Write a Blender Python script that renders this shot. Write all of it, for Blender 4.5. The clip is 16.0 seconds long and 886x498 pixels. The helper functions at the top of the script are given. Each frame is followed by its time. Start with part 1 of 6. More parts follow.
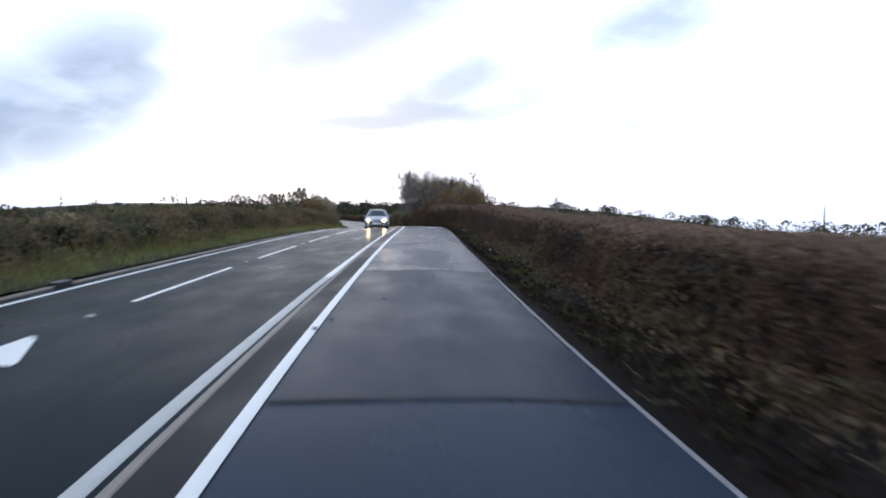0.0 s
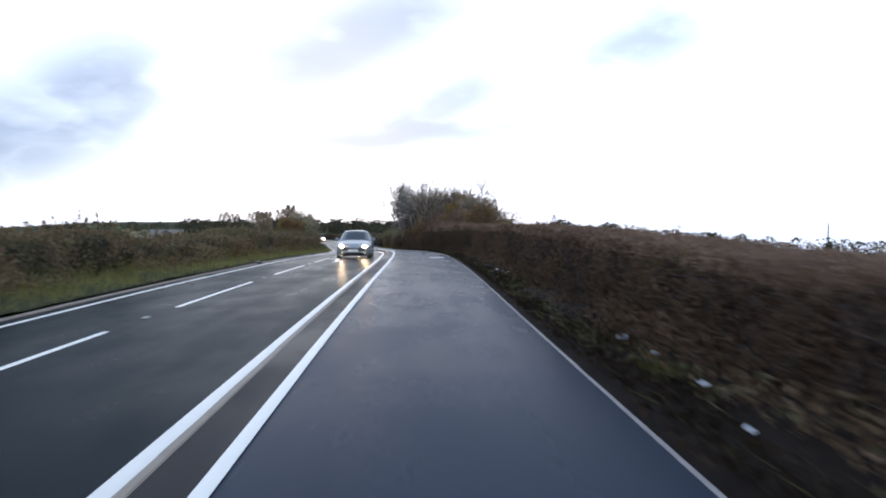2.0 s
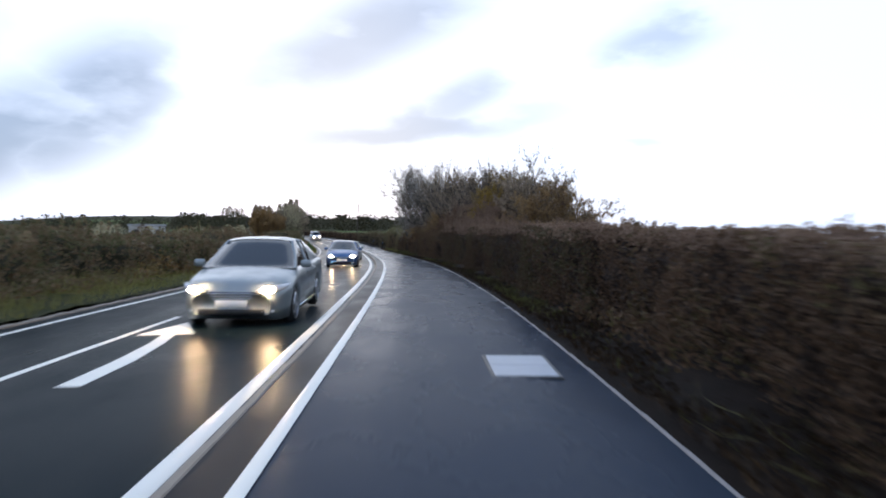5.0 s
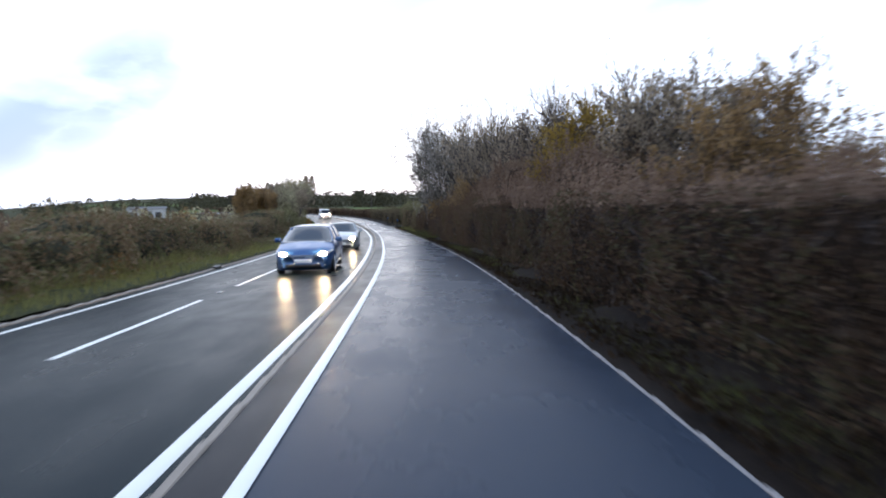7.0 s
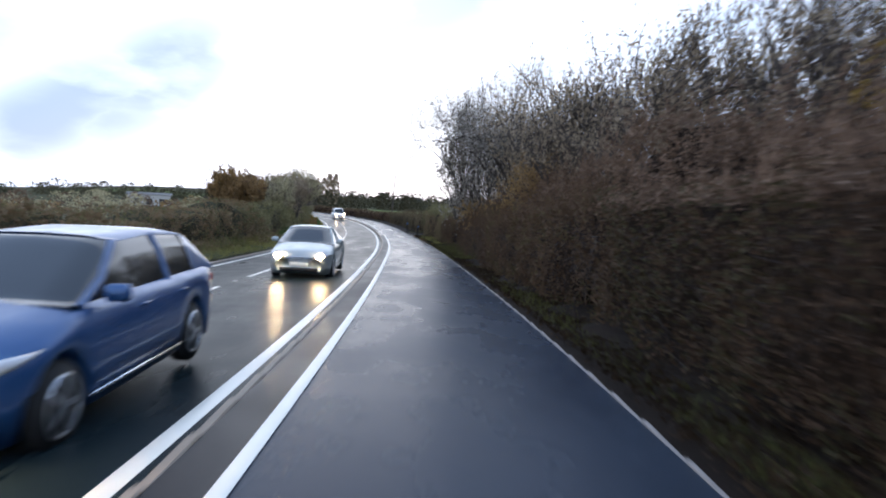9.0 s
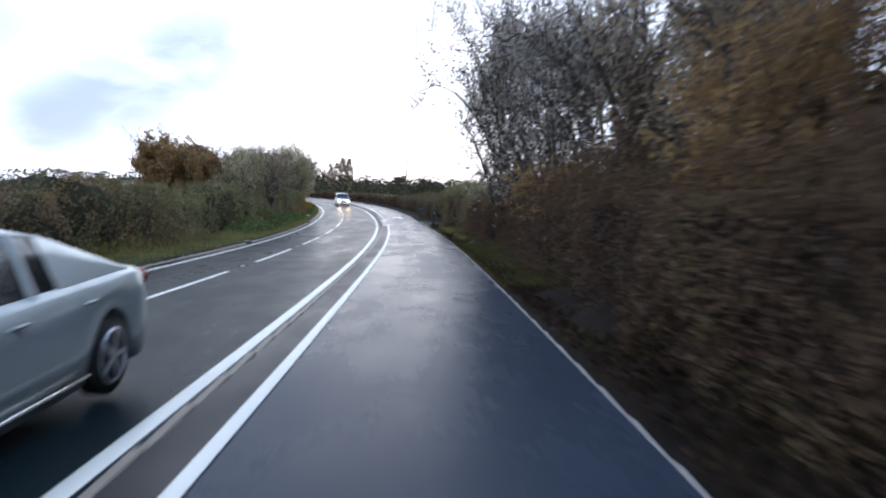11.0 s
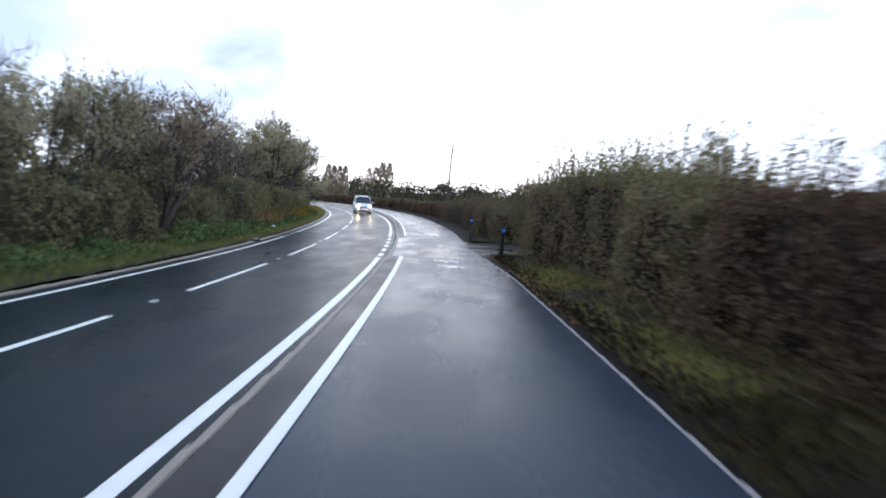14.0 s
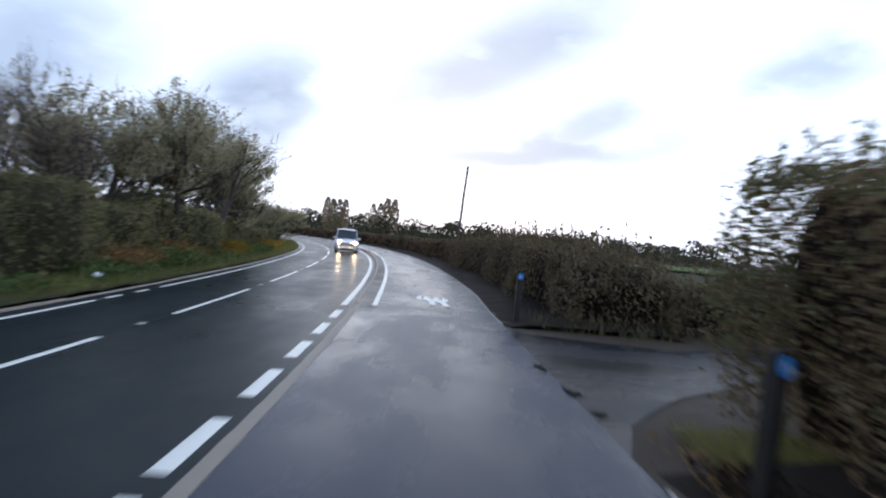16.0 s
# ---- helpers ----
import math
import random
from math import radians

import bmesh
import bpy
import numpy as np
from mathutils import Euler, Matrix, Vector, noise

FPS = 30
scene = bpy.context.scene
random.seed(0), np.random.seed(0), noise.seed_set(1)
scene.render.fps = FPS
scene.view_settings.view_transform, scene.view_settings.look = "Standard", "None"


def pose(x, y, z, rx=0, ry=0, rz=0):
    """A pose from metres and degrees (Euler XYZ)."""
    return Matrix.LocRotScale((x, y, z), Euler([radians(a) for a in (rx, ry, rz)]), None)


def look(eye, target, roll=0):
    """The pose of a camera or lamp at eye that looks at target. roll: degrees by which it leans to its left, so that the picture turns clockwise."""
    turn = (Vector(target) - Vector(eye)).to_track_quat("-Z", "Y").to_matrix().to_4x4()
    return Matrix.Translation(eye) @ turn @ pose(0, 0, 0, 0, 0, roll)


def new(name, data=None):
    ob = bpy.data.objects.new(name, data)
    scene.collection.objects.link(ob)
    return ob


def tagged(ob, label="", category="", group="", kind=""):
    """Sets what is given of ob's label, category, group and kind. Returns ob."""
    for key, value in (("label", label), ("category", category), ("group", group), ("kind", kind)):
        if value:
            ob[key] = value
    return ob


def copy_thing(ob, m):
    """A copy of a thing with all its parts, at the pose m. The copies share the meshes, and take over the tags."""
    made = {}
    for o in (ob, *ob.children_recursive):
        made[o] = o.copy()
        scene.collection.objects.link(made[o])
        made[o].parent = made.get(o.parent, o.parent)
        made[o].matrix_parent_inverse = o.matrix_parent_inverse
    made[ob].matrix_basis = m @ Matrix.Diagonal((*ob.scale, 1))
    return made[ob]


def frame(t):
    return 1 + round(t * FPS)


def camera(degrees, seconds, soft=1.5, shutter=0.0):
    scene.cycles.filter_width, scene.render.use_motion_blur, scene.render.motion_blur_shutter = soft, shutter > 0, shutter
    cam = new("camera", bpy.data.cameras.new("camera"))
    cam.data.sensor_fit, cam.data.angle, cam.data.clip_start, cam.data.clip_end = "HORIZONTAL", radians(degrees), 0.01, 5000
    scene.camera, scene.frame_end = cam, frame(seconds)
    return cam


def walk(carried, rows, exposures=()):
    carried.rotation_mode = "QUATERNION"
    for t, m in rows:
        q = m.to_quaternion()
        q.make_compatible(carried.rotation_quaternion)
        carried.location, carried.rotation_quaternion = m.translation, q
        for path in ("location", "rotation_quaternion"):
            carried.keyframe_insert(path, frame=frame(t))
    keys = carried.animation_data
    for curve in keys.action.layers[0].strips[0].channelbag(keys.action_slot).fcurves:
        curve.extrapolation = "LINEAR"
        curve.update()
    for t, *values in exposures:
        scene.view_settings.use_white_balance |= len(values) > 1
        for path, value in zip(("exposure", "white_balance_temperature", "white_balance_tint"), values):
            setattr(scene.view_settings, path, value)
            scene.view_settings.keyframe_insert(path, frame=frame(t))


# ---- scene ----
# camera: t, x, y, z, tilt, lean, heading
PATH = [
    (0, 1.029, 0.093, 1.500, 86.30, -0.41, 0.00),
    (0.5, 0.872, 4.023, 1.531, 86.11, 1.52, -0.29),
    (1, 0.735, 7.805, 1.556, 85.15, 1.15, -2.33),
    (1.5, 0.493, 12.003, 1.543, 87.13, 1.08, -1.54),
    (2, 0.346, 16.183, 1.553, 87.80, -0.21, -0.49),
    (2.5, 0.190, 20.337, 1.572, 86.46, -0.86, -0.04),
    (3, -0.004, 24.360, 1.583, 88.20, 0.42, -0.72),
    (3.5, -0.164, 28.129, 1.587, 87.15, 2.13, -0.24),
    (4, -0.298, 32.478, 1.571, 87.38, -0.76, -0.02),
    (4.2, -0.306, 34.155, 1.587, 87.91, -0.43, 0.26),
    (4.72, -0.411, 38.451, 1.548, 87.65, -0.62, 0.34),
    (5.25, -0.536, 42.748, 1.490, 87.39, -0.82, 0.55),
    (5.78, -0.688, 47.046, 1.421, 87.13, -1.02, 0.86),
    (6.3, -0.874, 51.345, 1.330, 86.86, -1.21, 1.25),
    (6.5, -0.943, 53.023, 1.338, 85.09, -0.58, 1.99),
    (7, -1.208, 57.290, 1.193, 85.31, 1.06, 2.26),
    (7.5, -1.536, 61.468, 1.076, 84.83, -1.08, 2.66),
    (8, -1.921, 65.754, 0.932, 86.22, -1.58, 4.05),
    (8.5, -2.225, 69.684, 0.783, 86.47, -2.89, 4.76),
    (8.7, -2.338, 71.288, 0.734, 86.00, -2.97, 4.44),
    (9.22, -2.682, 75.675, 0.587, 86.01, -3.05, 4.79),
    (9.75, -3.072, 80.058, 0.438, 86.02, -3.12, 5.13),
    (10.28, -3.506, 84.437, 0.286, 86.03, -3.20, 5.43),
    (10.8, -3.977, 88.810, 0.131, 86.04, -3.27, 5.62),
    (11, -4.230, 90.532, 0.085, 84.67, -1.75, 6.17),
    (11.5, -4.848, 94.641, -0.081, 86.37, -2.58, 9.34),
    (12, -5.396, 98.882, -0.233, 85.78, -3.08, 9.00),
    (12.5, -5.967, 103.039, -0.365, 85.41, -2.40, 8.59),
    (13, -6.600, 107.325, -0.502, 85.32, -4.16, 9.16),
    (13.5, -7.347, 111.705, -0.652, 85.85, -4.67, 10.42),
    (14, -8.135, 115.994, -0.801, 85.43, -3.17, 9.96),
    (14.5, -8.963, 120.493, -0.915, 86.53, -2.78, 11.78),
    (15, -9.802, 124.681, -1.053, 87.78, -3.28, 10.28),
    (15.5, -10.584, 128.823, -1.091, 87.41, -4.29, 11.73),
    (16, -11.366, 133.42, -1.186, 88.82, -4.91, 10.60),
]
cam = camera(66.55, 16.0, soft=1.9, shutter=0.6)
walk(cam, [(r[0], pose(*r[1:])) for r in PATH], exposures=[(0, 0.02), (1.0, 0.03), (1.4, 0.28), (1.6, 0.28), (2.0, 0.1), (4.2, -0.06), (6.3, 0.14), (7.0, 0.46), (8.0, 0.45), (8.7, 0.38), (10.8, 0.46), (12.0, 0.4), (13.0, 0.37), (14.0, 0.46), (14.5, 0.45), (15.0, 0.33), (15.5, 0.32), (16.0, 0.02)])

# ---- sky and sun ----
world = bpy.data.worlds.new("overcast_sky")
scene.world = world
world.use_nodes = True
wt = world.node_tree
wt.nodes.clear()


def wn(kind, **kw):
    nd = wt.nodes.new(kind)
    for k, val in kw.items():
        if k in nd.inputs:
            nd.inputs[k].default_value = val
    return nd


SUN_AZ, SUN_EL = radians(-9), radians(15)      # from the first heading, above the horizon
w_out = wn("ShaderNodeOutputWorld")
w_bg = wn("ShaderNodeBackground")
w_sky = wt.nodes.new("ShaderNodeTexSky")
w_sky.sky_type = 'NISHITA'
w_sky.sun_disc = False
w_sky.sun_elevation, w_sky.sun_rotation = SUN_EL, SUN_AZ
w_skys = wt.nodes.new("ShaderNodeVectorMath")
w_skys.operation = 'SCALE'
w_skys.inputs["Scale"].default_value = 0.10
wt.links.new(w_sky.outputs[0], w_skys.inputs[0])
w_co = wt.nodes.new("ShaderNodeTexCoord")
w_noise = wt.nodes.new("ShaderNodeTexNoise")
w_noise.inputs["Scale"].default_value = 5.5
w_noise.inputs["Detail"].default_value = 5
w_noise.inputs["Roughness"].default_value = 0.5
w_map = wt.nodes.new("ShaderNodeMapping")
w_map.inputs["Scale"].default_value = (1.0, 1.0, 2.6)
wt.links.new(w_co.outputs["Generated"], w_map.inputs[0])
wt.links.new(w_map.outputs[0], w_noise.inputs["Vector"])
# thinner, blue-grey cloud here and there: azimuth to the right, elevation, half-length, half-height, slope (degrees), depth
CLOUDS = [(-28.0, 8.2, 8.0, 4.8, 36, 1.0), (-34, 5.2, 7, 4.2, 30, 1.0), (-6.5, 15.2, 11.5, 4.0, 24, 0.9), (-4, 7.4, 12.5, 2.1, 4, 0.9), (0, 9.6, 6, 2.0, 20, 0.75), (17, 14.4, 4.4, 1.9, 5, 0.62),
          (-44, 10, 9, 6, 10, 0.8), (-24, 13, 5, 1.8, 20, 0.3), (14, 5.4, 2.2, 0.6, 5, 0.3)]


def wmath(op, a, b=None):
    nd = wt.nodes.new("ShaderNodeMath")
    nd.operation = op
    for k, val in enumerate((a, b)):
        if val is None:
            continue
        if isinstance(val, (int, float)):
            nd.inputs[k].default_value = val
        else:
            wt.links.new(val, nd.inputs[k])
    return nd.outputs[0]


w_sep = wt.nodes.new("ShaderNodeSeparateXYZ")
wt.links.new(w_co.outputs["Generated"], w_sep.inputs[0])
w_ragged = wmath('MULTIPLY', wmath('SUBTRACT', w_noise.outputs[0], 0.5), 13.0)
w_az = wmath('ADD', wmath('MULTIPLY', wmath('ARCTAN2', w_sep.outputs[0], w_sep.outputs[1]), 57.3), w_ragged)
w_el = wmath('ADD', wmath('MULTIPLY', wmath('ARCSINE', w_sep.outputs[2]), 57.3), wmath('MULTIPLY', w_ragged, 0.6))
total = None
for az, el, la, le, slope, depth in CLOUDS:
    c, n_ = math.cos(radians(slope)), math.sin(radians(slope))
    da, de = wmath('SUBTRACT', w_az, az), wmath('SUBTRACT', w_el, el)
    u = wmath('DIVIDE', wmath('ADD', wmath('MULTIPLY', da, c), wmath('MULTIPLY', de, n_)), la)
    v = wmath('DIVIDE', wmath('SUBTRACT', wmath('MULTIPLY', de, c), wmath('MULTIPLY', da, n_)), le)
    r2 = wmath('SQRT', wmath('ADD', wmath('MULTIPLY', u, u), wmath('MULTIPLY', v, v)))
    edge = wt.nodes.new("ShaderNodeMapRange")
    edge.interpolation_type = 'SMOOTHSTEP'
    for k, val in enumerate((0.2, 1.3, depth, 0.0)):
        edge.inputs[k + 1].default_value = val
    wt.links.new(r2, edge.inputs[0])
    total = edge.outputs[0] if total is None else wmath('MAXIMUM', total, edge.outputs[0])
w_nr = wt.nodes.new("ShaderNodeMapRange")
w_nr.inputs["From Min"].default_value, w_nr.inputs["From Max"].default_value = 0.05, 0.42
wt.links.new(w_noise.outputs[0], w_nr.inputs["Value"])
w_mul = wt.nodes.new("ShaderNodeMath")
w_mul.operation = 'MULTIPLY'
wt.links.new(total, w_mul.inputs[0])
wt.links.new(w_nr.outputs[0], w_mul.inputs[1])
w_mix = wt.nodes.new("ShaderNodeMix")
w_mix.data_type = 'RGBA'
w_mix.inputs[6].default_value = (1.08, 1.25, 1.62, 1)
w_mix.inputs[7].default_value = (0.38, 0.52, 0.78, 1)
wt.links.new(w_mul.outputs[0], w_mix.inputs[0])
# the cloud thins to a bluer, darker sky overhead
w_up = wt.nodes.new("ShaderNodeMapRange")
w_up.interpolation_type = 'SMOOTHSTEP'
for k, val in enumerate((15.0, 42.0, 0.0, 1.0)):
    w_up.inputs[k + 1].default_value = val
wt.links.new(w_el, w_up.inputs[0])
w_high = wt.nodes.new("ShaderNodeMix")
w_high.data_type = 'RGBA'
w_high.inputs[7].default_value = (0.48, 0.68, 1.08, 1)
wt.links.new(w_up.outputs[0], w_high.inputs[0])
wt.links.new(w_mix.outputs[2], w_high.inputs[6])
w_add = wt.nodes.new("ShaderNodeMix")
w_add.data_type = 'RGBA'
w_add.inputs[0].default_value = 0.9
wt.links.new(w_skys.outputs[0], w_add.inputs[6])
wt.links.new(w_high.outputs[2], w_add.inputs[7])
wt.links.new(w_add.outputs[2], w_bg.inputs[0])
w_bg.inputs[1].default_value = 1.0
wt.links.new(w_bg.outputs[0], w_out.inputs[0])

sun = new("sun", bpy.data.lights.new("sun", 'SUN'))
sun.data.energy, sun.data.angle, sun.data.color = 0.5, radians(70), (0.95, 0.98, 1.0)
sun.matrix_world = look((0, 0, 60), (-math.sin(SUN_AZ) * 100, -math.cos(SUN_AZ) * 100, 60 - math.tan(SUN_EL) * 100))

# ---- materials ----
def material(name, base, rough=0.7, metal=0.0, spec=0.5):
    m = bpy.data.materials.new(name)
    m.use_nodes = True
    b = m.node_tree.nodes["Principled BSDF"]
    b.inputs["Base Color"].default_value = (*base, 1)
    b.inputs["Roughness"].default_value = rough
    b.inputs["Metallic"].default_value = metal
    b.inputs["Specular IOR Level"].default_value = spec
    return m, m.node_tree, b


def node(nt, kind, **kw):
    nd = nt.nodes.new(kind)
    for k, val in kw.items():
        nd.inputs[k.replace("_", " ")].default_value = val
    return nd


def ramp(nt, fac, stops):
    nd = nt.nodes.new("ShaderNodeValToRGB")
    el = nd.color_ramp.elements
    while len(el) < len(stops):
        el.new(0.5)
    for e, (p, c) in zip(el, stops):
        e.position, e.color = p, (*c, 1)
    nt.links.new(fac, nd.inputs[0])
    return nd.outputs[0]


def coords(nt, which="Object", scale=(1, 1, 1)):
    co = nt.nodes.new("ShaderNodeTexCoord")
    mp = nt.nodes.new("ShaderNodeMapping")
    mp.inputs["Scale"].default_value = scale
    nt.links.new(co.outputs[which], mp.inputs[0])
    return mp.outputs[0]


def noise_of(nt, vec, scale, detail=4, rough=0.6):
    nd = node(nt, "ShaderNodeTexNoise", Scale=scale, Detail=detail, Roughness=rough)
    nt.links.new(vec, nd.inputs["Vector"])
    return nd.outputs[0]


def to_range(nt, fac, lo, hi, out_lo, out_hi):
    nd = nt.nodes.new("ShaderNodeMapRange")
    for i, val in enumerate((lo, hi, out_lo, out_hi)):
        nd.inputs[i + 1].default_value = val
    nt.links.new(fac, nd.inputs[0])
    return nd.outputs[0]


def bump(nt, b, height, strength, distance):
    nd = node(nt, "ShaderNodeBump", Strength=strength, Distance=distance)
    nt.links.new(height, nd.inputs["Height"])
    nt.links.new(nd.outputs[0], b.inputs["Normal"])


def mottled(name, dark, light, scale, rough=(0.6, 0.9), grain=40, bump_d=0.01, which="Object", bump_s=0.5, gloss=0.4):
    m, nt, b = material(name, dark, spec=gloss)
    co = coords(nt, which)
    big = noise_of(nt, co, scale, 5)
    fine = noise_of(nt, co, grain, 3)
    mix = nt.nodes.new("ShaderNodeMath")
    mix.operation = 'MULTIPLY_ADD'
    mix.inputs[1].default_value = 0.45
    nt.links.new(fine, mix.inputs[0])
    half = to_range(nt, big, 0.0, 1.0, -0.12, 0.68)
    nt.links.new(half, mix.inputs[2])
    nt.links.new(ramp(nt, mix.outputs[0], [(0.25, dark), (0.75, light)]), b.inputs["Base Color"])
    nt.links.new(to_range(nt, big, 0.3, 0.7, *rough), b.inputs["Roughness"])
    bump(nt, b, fine, bump_s, bump_d)
    return m


def asphalt(name, dark, light, wet, dry, streak, gloss=0.3, blotch=0.7):
    """Damp asphalt: stone grain, worn wheel tracks along the way, wet and drying patches. UV holds metres along and across."""
    m, nt, b = material(name, dark, spec=gloss)
    uv = coords(nt, "UV")
    long_uv = coords(nt, "UV", (0.12, 1.0, 1))
    grain = noise_of(nt, uv, 160, 3, 0.7)
    patch = noise_of(nt, long_uv, streak, 5, 0.55)
    blot = noise_of(nt, coords(nt, "UV", (0.55, 1.0, 1)), 0.9, 6, 0.6)
    tone = nt.nodes.new("ShaderNodeMath")
    tone.operation = 'MULTIPLY_ADD'
    both = nt.nodes.new("ShaderNodeMath")
    both.operation = 'ADD'
    nt.links.new(patch, both.inputs[0])
    nt.links.new(blot, both.inputs[1])
    nt.links.new(to_range(nt, both.outputs[0], 0.7, 1.3, 0.5 - 0.45 * blotch, 0.5 + 0.45 * blotch), tone.inputs[0])
    tone.inputs[1].default_value = 0.6
    nt.links.new(to_range(nt, grain, 0.3, 0.7, 0.0, 0.4), tone.inputs[2])
    nt.links.new(ramp(nt, tone.outputs[0], [(0.2, dark), (0.8, light)]), b.inputs["Base Color"])
    add = nt.nodes.new("ShaderNodeMath")
    add.operation = 'ADD'
    nt.links.new(patch, add.inputs[0])
    nt.links.new(blot, add.inputs[1])
    nt.links.new(to_range(nt, add.outputs[0], 0.82, 1.16, wet, dry), b.inputs["Roughness"])
    bump(nt, b, grain, 0.25, 0.004)
    # drier at first, wetter from about 60 m on
    co = nt.nodes.new("ShaderNodeTexCoord")
    sep = nt.nodes.new("ShaderNodeSeparateXYZ")
    nt.links.new(co.outputs["UV"], sep.inputs[0])
    nt.links.new(to_range(nt, sep.outputs[0], 40, 75, gloss * 0.3, gloss), b.inputs["Specular IOR Level"])
    return m


M_ROAD = asphalt("damp_road_asphalt", (0.0072, 0.0128, 0.0158), (0.0155, 0.0265, 0.0305), 0.27, 0.38, 0.8, 0.021, 0.3)
M_MARGIN = asphalt("dry_brownish_asphalt", (0.02, 0.0185, 0.0185), (0.045, 0.042, 0.042), 0.3, 0.5, 0.8, 0.05)
M_PATH = asphalt("wet_path_asphalt", (0.024, 0.031, 0.043), (0.056, 0.070, 0.093), 0.2, 0.33, 0.5, 0.03, 0.4)
M_CROSSING = asphalt("wet_crossing_asphalt", (0.02, 0.026, 0.038), (0.055, 0.068, 0.092), 0.15, 0.34, 0.7, 0.036, 0.6)
M_LANE = asphalt("wet_lane_surface", (0.01, 0.011, 0.013), (0.03, 0.031, 0.034), 0.14, 0.34, 0.9, 0.08)
M_PAINT = mottled("white_road_paint", (0.8, 0.755, 0.65), (0.94, 0.89, 0.765), 3.0, (0.3, 0.5), 90, 0.002)
M_OLDPAINT = mottled("worn_road_paint", (0.38, 0.355, 0.3), (0.66, 0.62, 0.53), 6.0, (0.35, 0.6), 60, 0.002)
M_KERB = mottled("grey_concrete_kerb", (0.2, 0.158, 0.118), (0.38, 0.305, 0.235), 2.5, (0.4, 0.7), 60, 0.003, gloss=0.2)
M_EDGING = mottled("mossy_concrete_edging", (0.16, 0.135, 0.115), (0.42, 0.37, 0.34), 3.0, (0.5, 0.8), 60, 0.003)
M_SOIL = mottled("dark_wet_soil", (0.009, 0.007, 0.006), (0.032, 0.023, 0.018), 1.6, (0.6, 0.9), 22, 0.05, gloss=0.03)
M_MUD = mottled("trodden_brown_mud", (0.032, 0.022, 0.015), (0.085, 0.06, 0.042), 1.4, (0.5, 0.85), 20, 0.04, gloss=0.08)
M_VERGE = mottled("damp_verge_earth", (0.03, 0.028, 0.014), (0.07, 0.072, 0.03), 1.2, (0.7, 0.95), 18, 0.05, gloss=0.05)
M_GROUND = mottled("winter_fields", (0.05, 0.042, 0.024), (0.075, 0.08, 0.034), 0.02, (0.9, 1.0), 0.6, 0.1, gloss=0.05)
def two_fields(m):
    """A bare brown field to the right of the first stretch, in the same sheet."""
    nt = m.node_tree
    b = nt.nodes["Principled BSDF"]
    co = nt.nodes.new("ShaderNodeTexCoord")
    sep = nt.nodes.new("ShaderNodeSeparateXYZ")
    nt.links.new(co.outputs["Object"], sep.inputs[0])
    side = to_range(nt, sep.outputs[0], 4.0, 6.0, 0.0, 1.0)
    along = to_range(nt, sep.outputs[1], 560.0, 600.0, 1.0, 0.0)
    both = nt.nodes.new("ShaderNodeMath")
    both.operation = 'MULTIPLY'
    nt.links.new(side, both.inputs[0])
    nt.links.new(along, both.inputs[1])
    mix = nt.nodes.new("ShaderNodeMix")
    mix.data_type = 'RGBA'
    old = b.inputs["Base Color"].links[0].from_socket
    nt.links.new(both.outputs[0], mix.inputs[0])
    nt.links.new(old, mix.inputs[6])
    soil = ramp(nt, noise_of(nt, coords(nt, "Object"), 0.5, 6, 0.7), [(0.3, (0.05, 0.036, 0.028)), (0.7, (0.085, 0.062, 0.05))])
    nt.links.new(soil, mix.inputs[7])
    nt.links.new(mix.outputs[2], b.inputs["Base Color"])


two_fields(M_GROUND)
M_IRON = mottled("cast_iron", (0.02, 0.02, 0.02), (0.06, 0.058, 0.055), 8, (0.35, 0.6), 70, 0.003)
M_STEEL = mottled("galvanised_cover", (0.3, 0.31, 0.33), (0.5, 0.51, 0.53), 5, (0.3, 0.5), 60, 0.002)
M_TAR = mottled("bitumen_joint", (0.006, 0.006, 0.007), (0.016, 0.016, 0.018), 3, (0.5, 0.7), 50, 0.002, gloss=0.1)
M_POST = mottled("dark_stained_timber", (0.012, 0.01, 0.009), (0.035, 0.028, 0.022), 6, (0.45, 0.7), 45, 0.004)


def leafy(name, stops, rough=0.65, translucent=0.2, light=1.0):
    """Colour varies from leaf to leaf."""
    stops = [(p, (r * 1.06 * light, g * light, b * 0.84 * light)) for p, (r, g, b) in stops]
    m, nt, b = material(name, stops[0][1], rough, spec=0.12)
    geo = nt.nodes.new("ShaderNodeNewGeometry")
    big = noise_of(nt, coords(nt, "Object"), 0.45, 6, 0.75)
    mix = nt.nodes.new("ShaderNodeMath")
    mix.operation = 'MULTIPLY_ADD'
    mix.inputs[1].default_value = 0.32
    nt.links.new(geo.outputs["Random Per Island"], mix.inputs[0])
    nt.links.new(to_range(nt, big, 0.3, 0.7, 0.0, 0.68), mix.inputs[2])
    col = ramp(nt, mix.outputs[0], stops)
    nt.links.new(col, b.inputs["Base Color"])
    if translucent:
        tr = nt.nodes.new("ShaderNodeBsdfTranslucent")
        nt.links.new(col, tr.inputs[0])
        mx = nt.nodes.new("ShaderNodeMixShader")
        mx.inputs[0].default_value = translucent
        nt.links.new(b.outputs[0], mx.inputs[1])
        nt.links.new(tr.outputs[0], mx.inputs[2])
        nt.links.new(mx.outputs[0], nt.nodes["Material Output"].inputs[0])
    return m


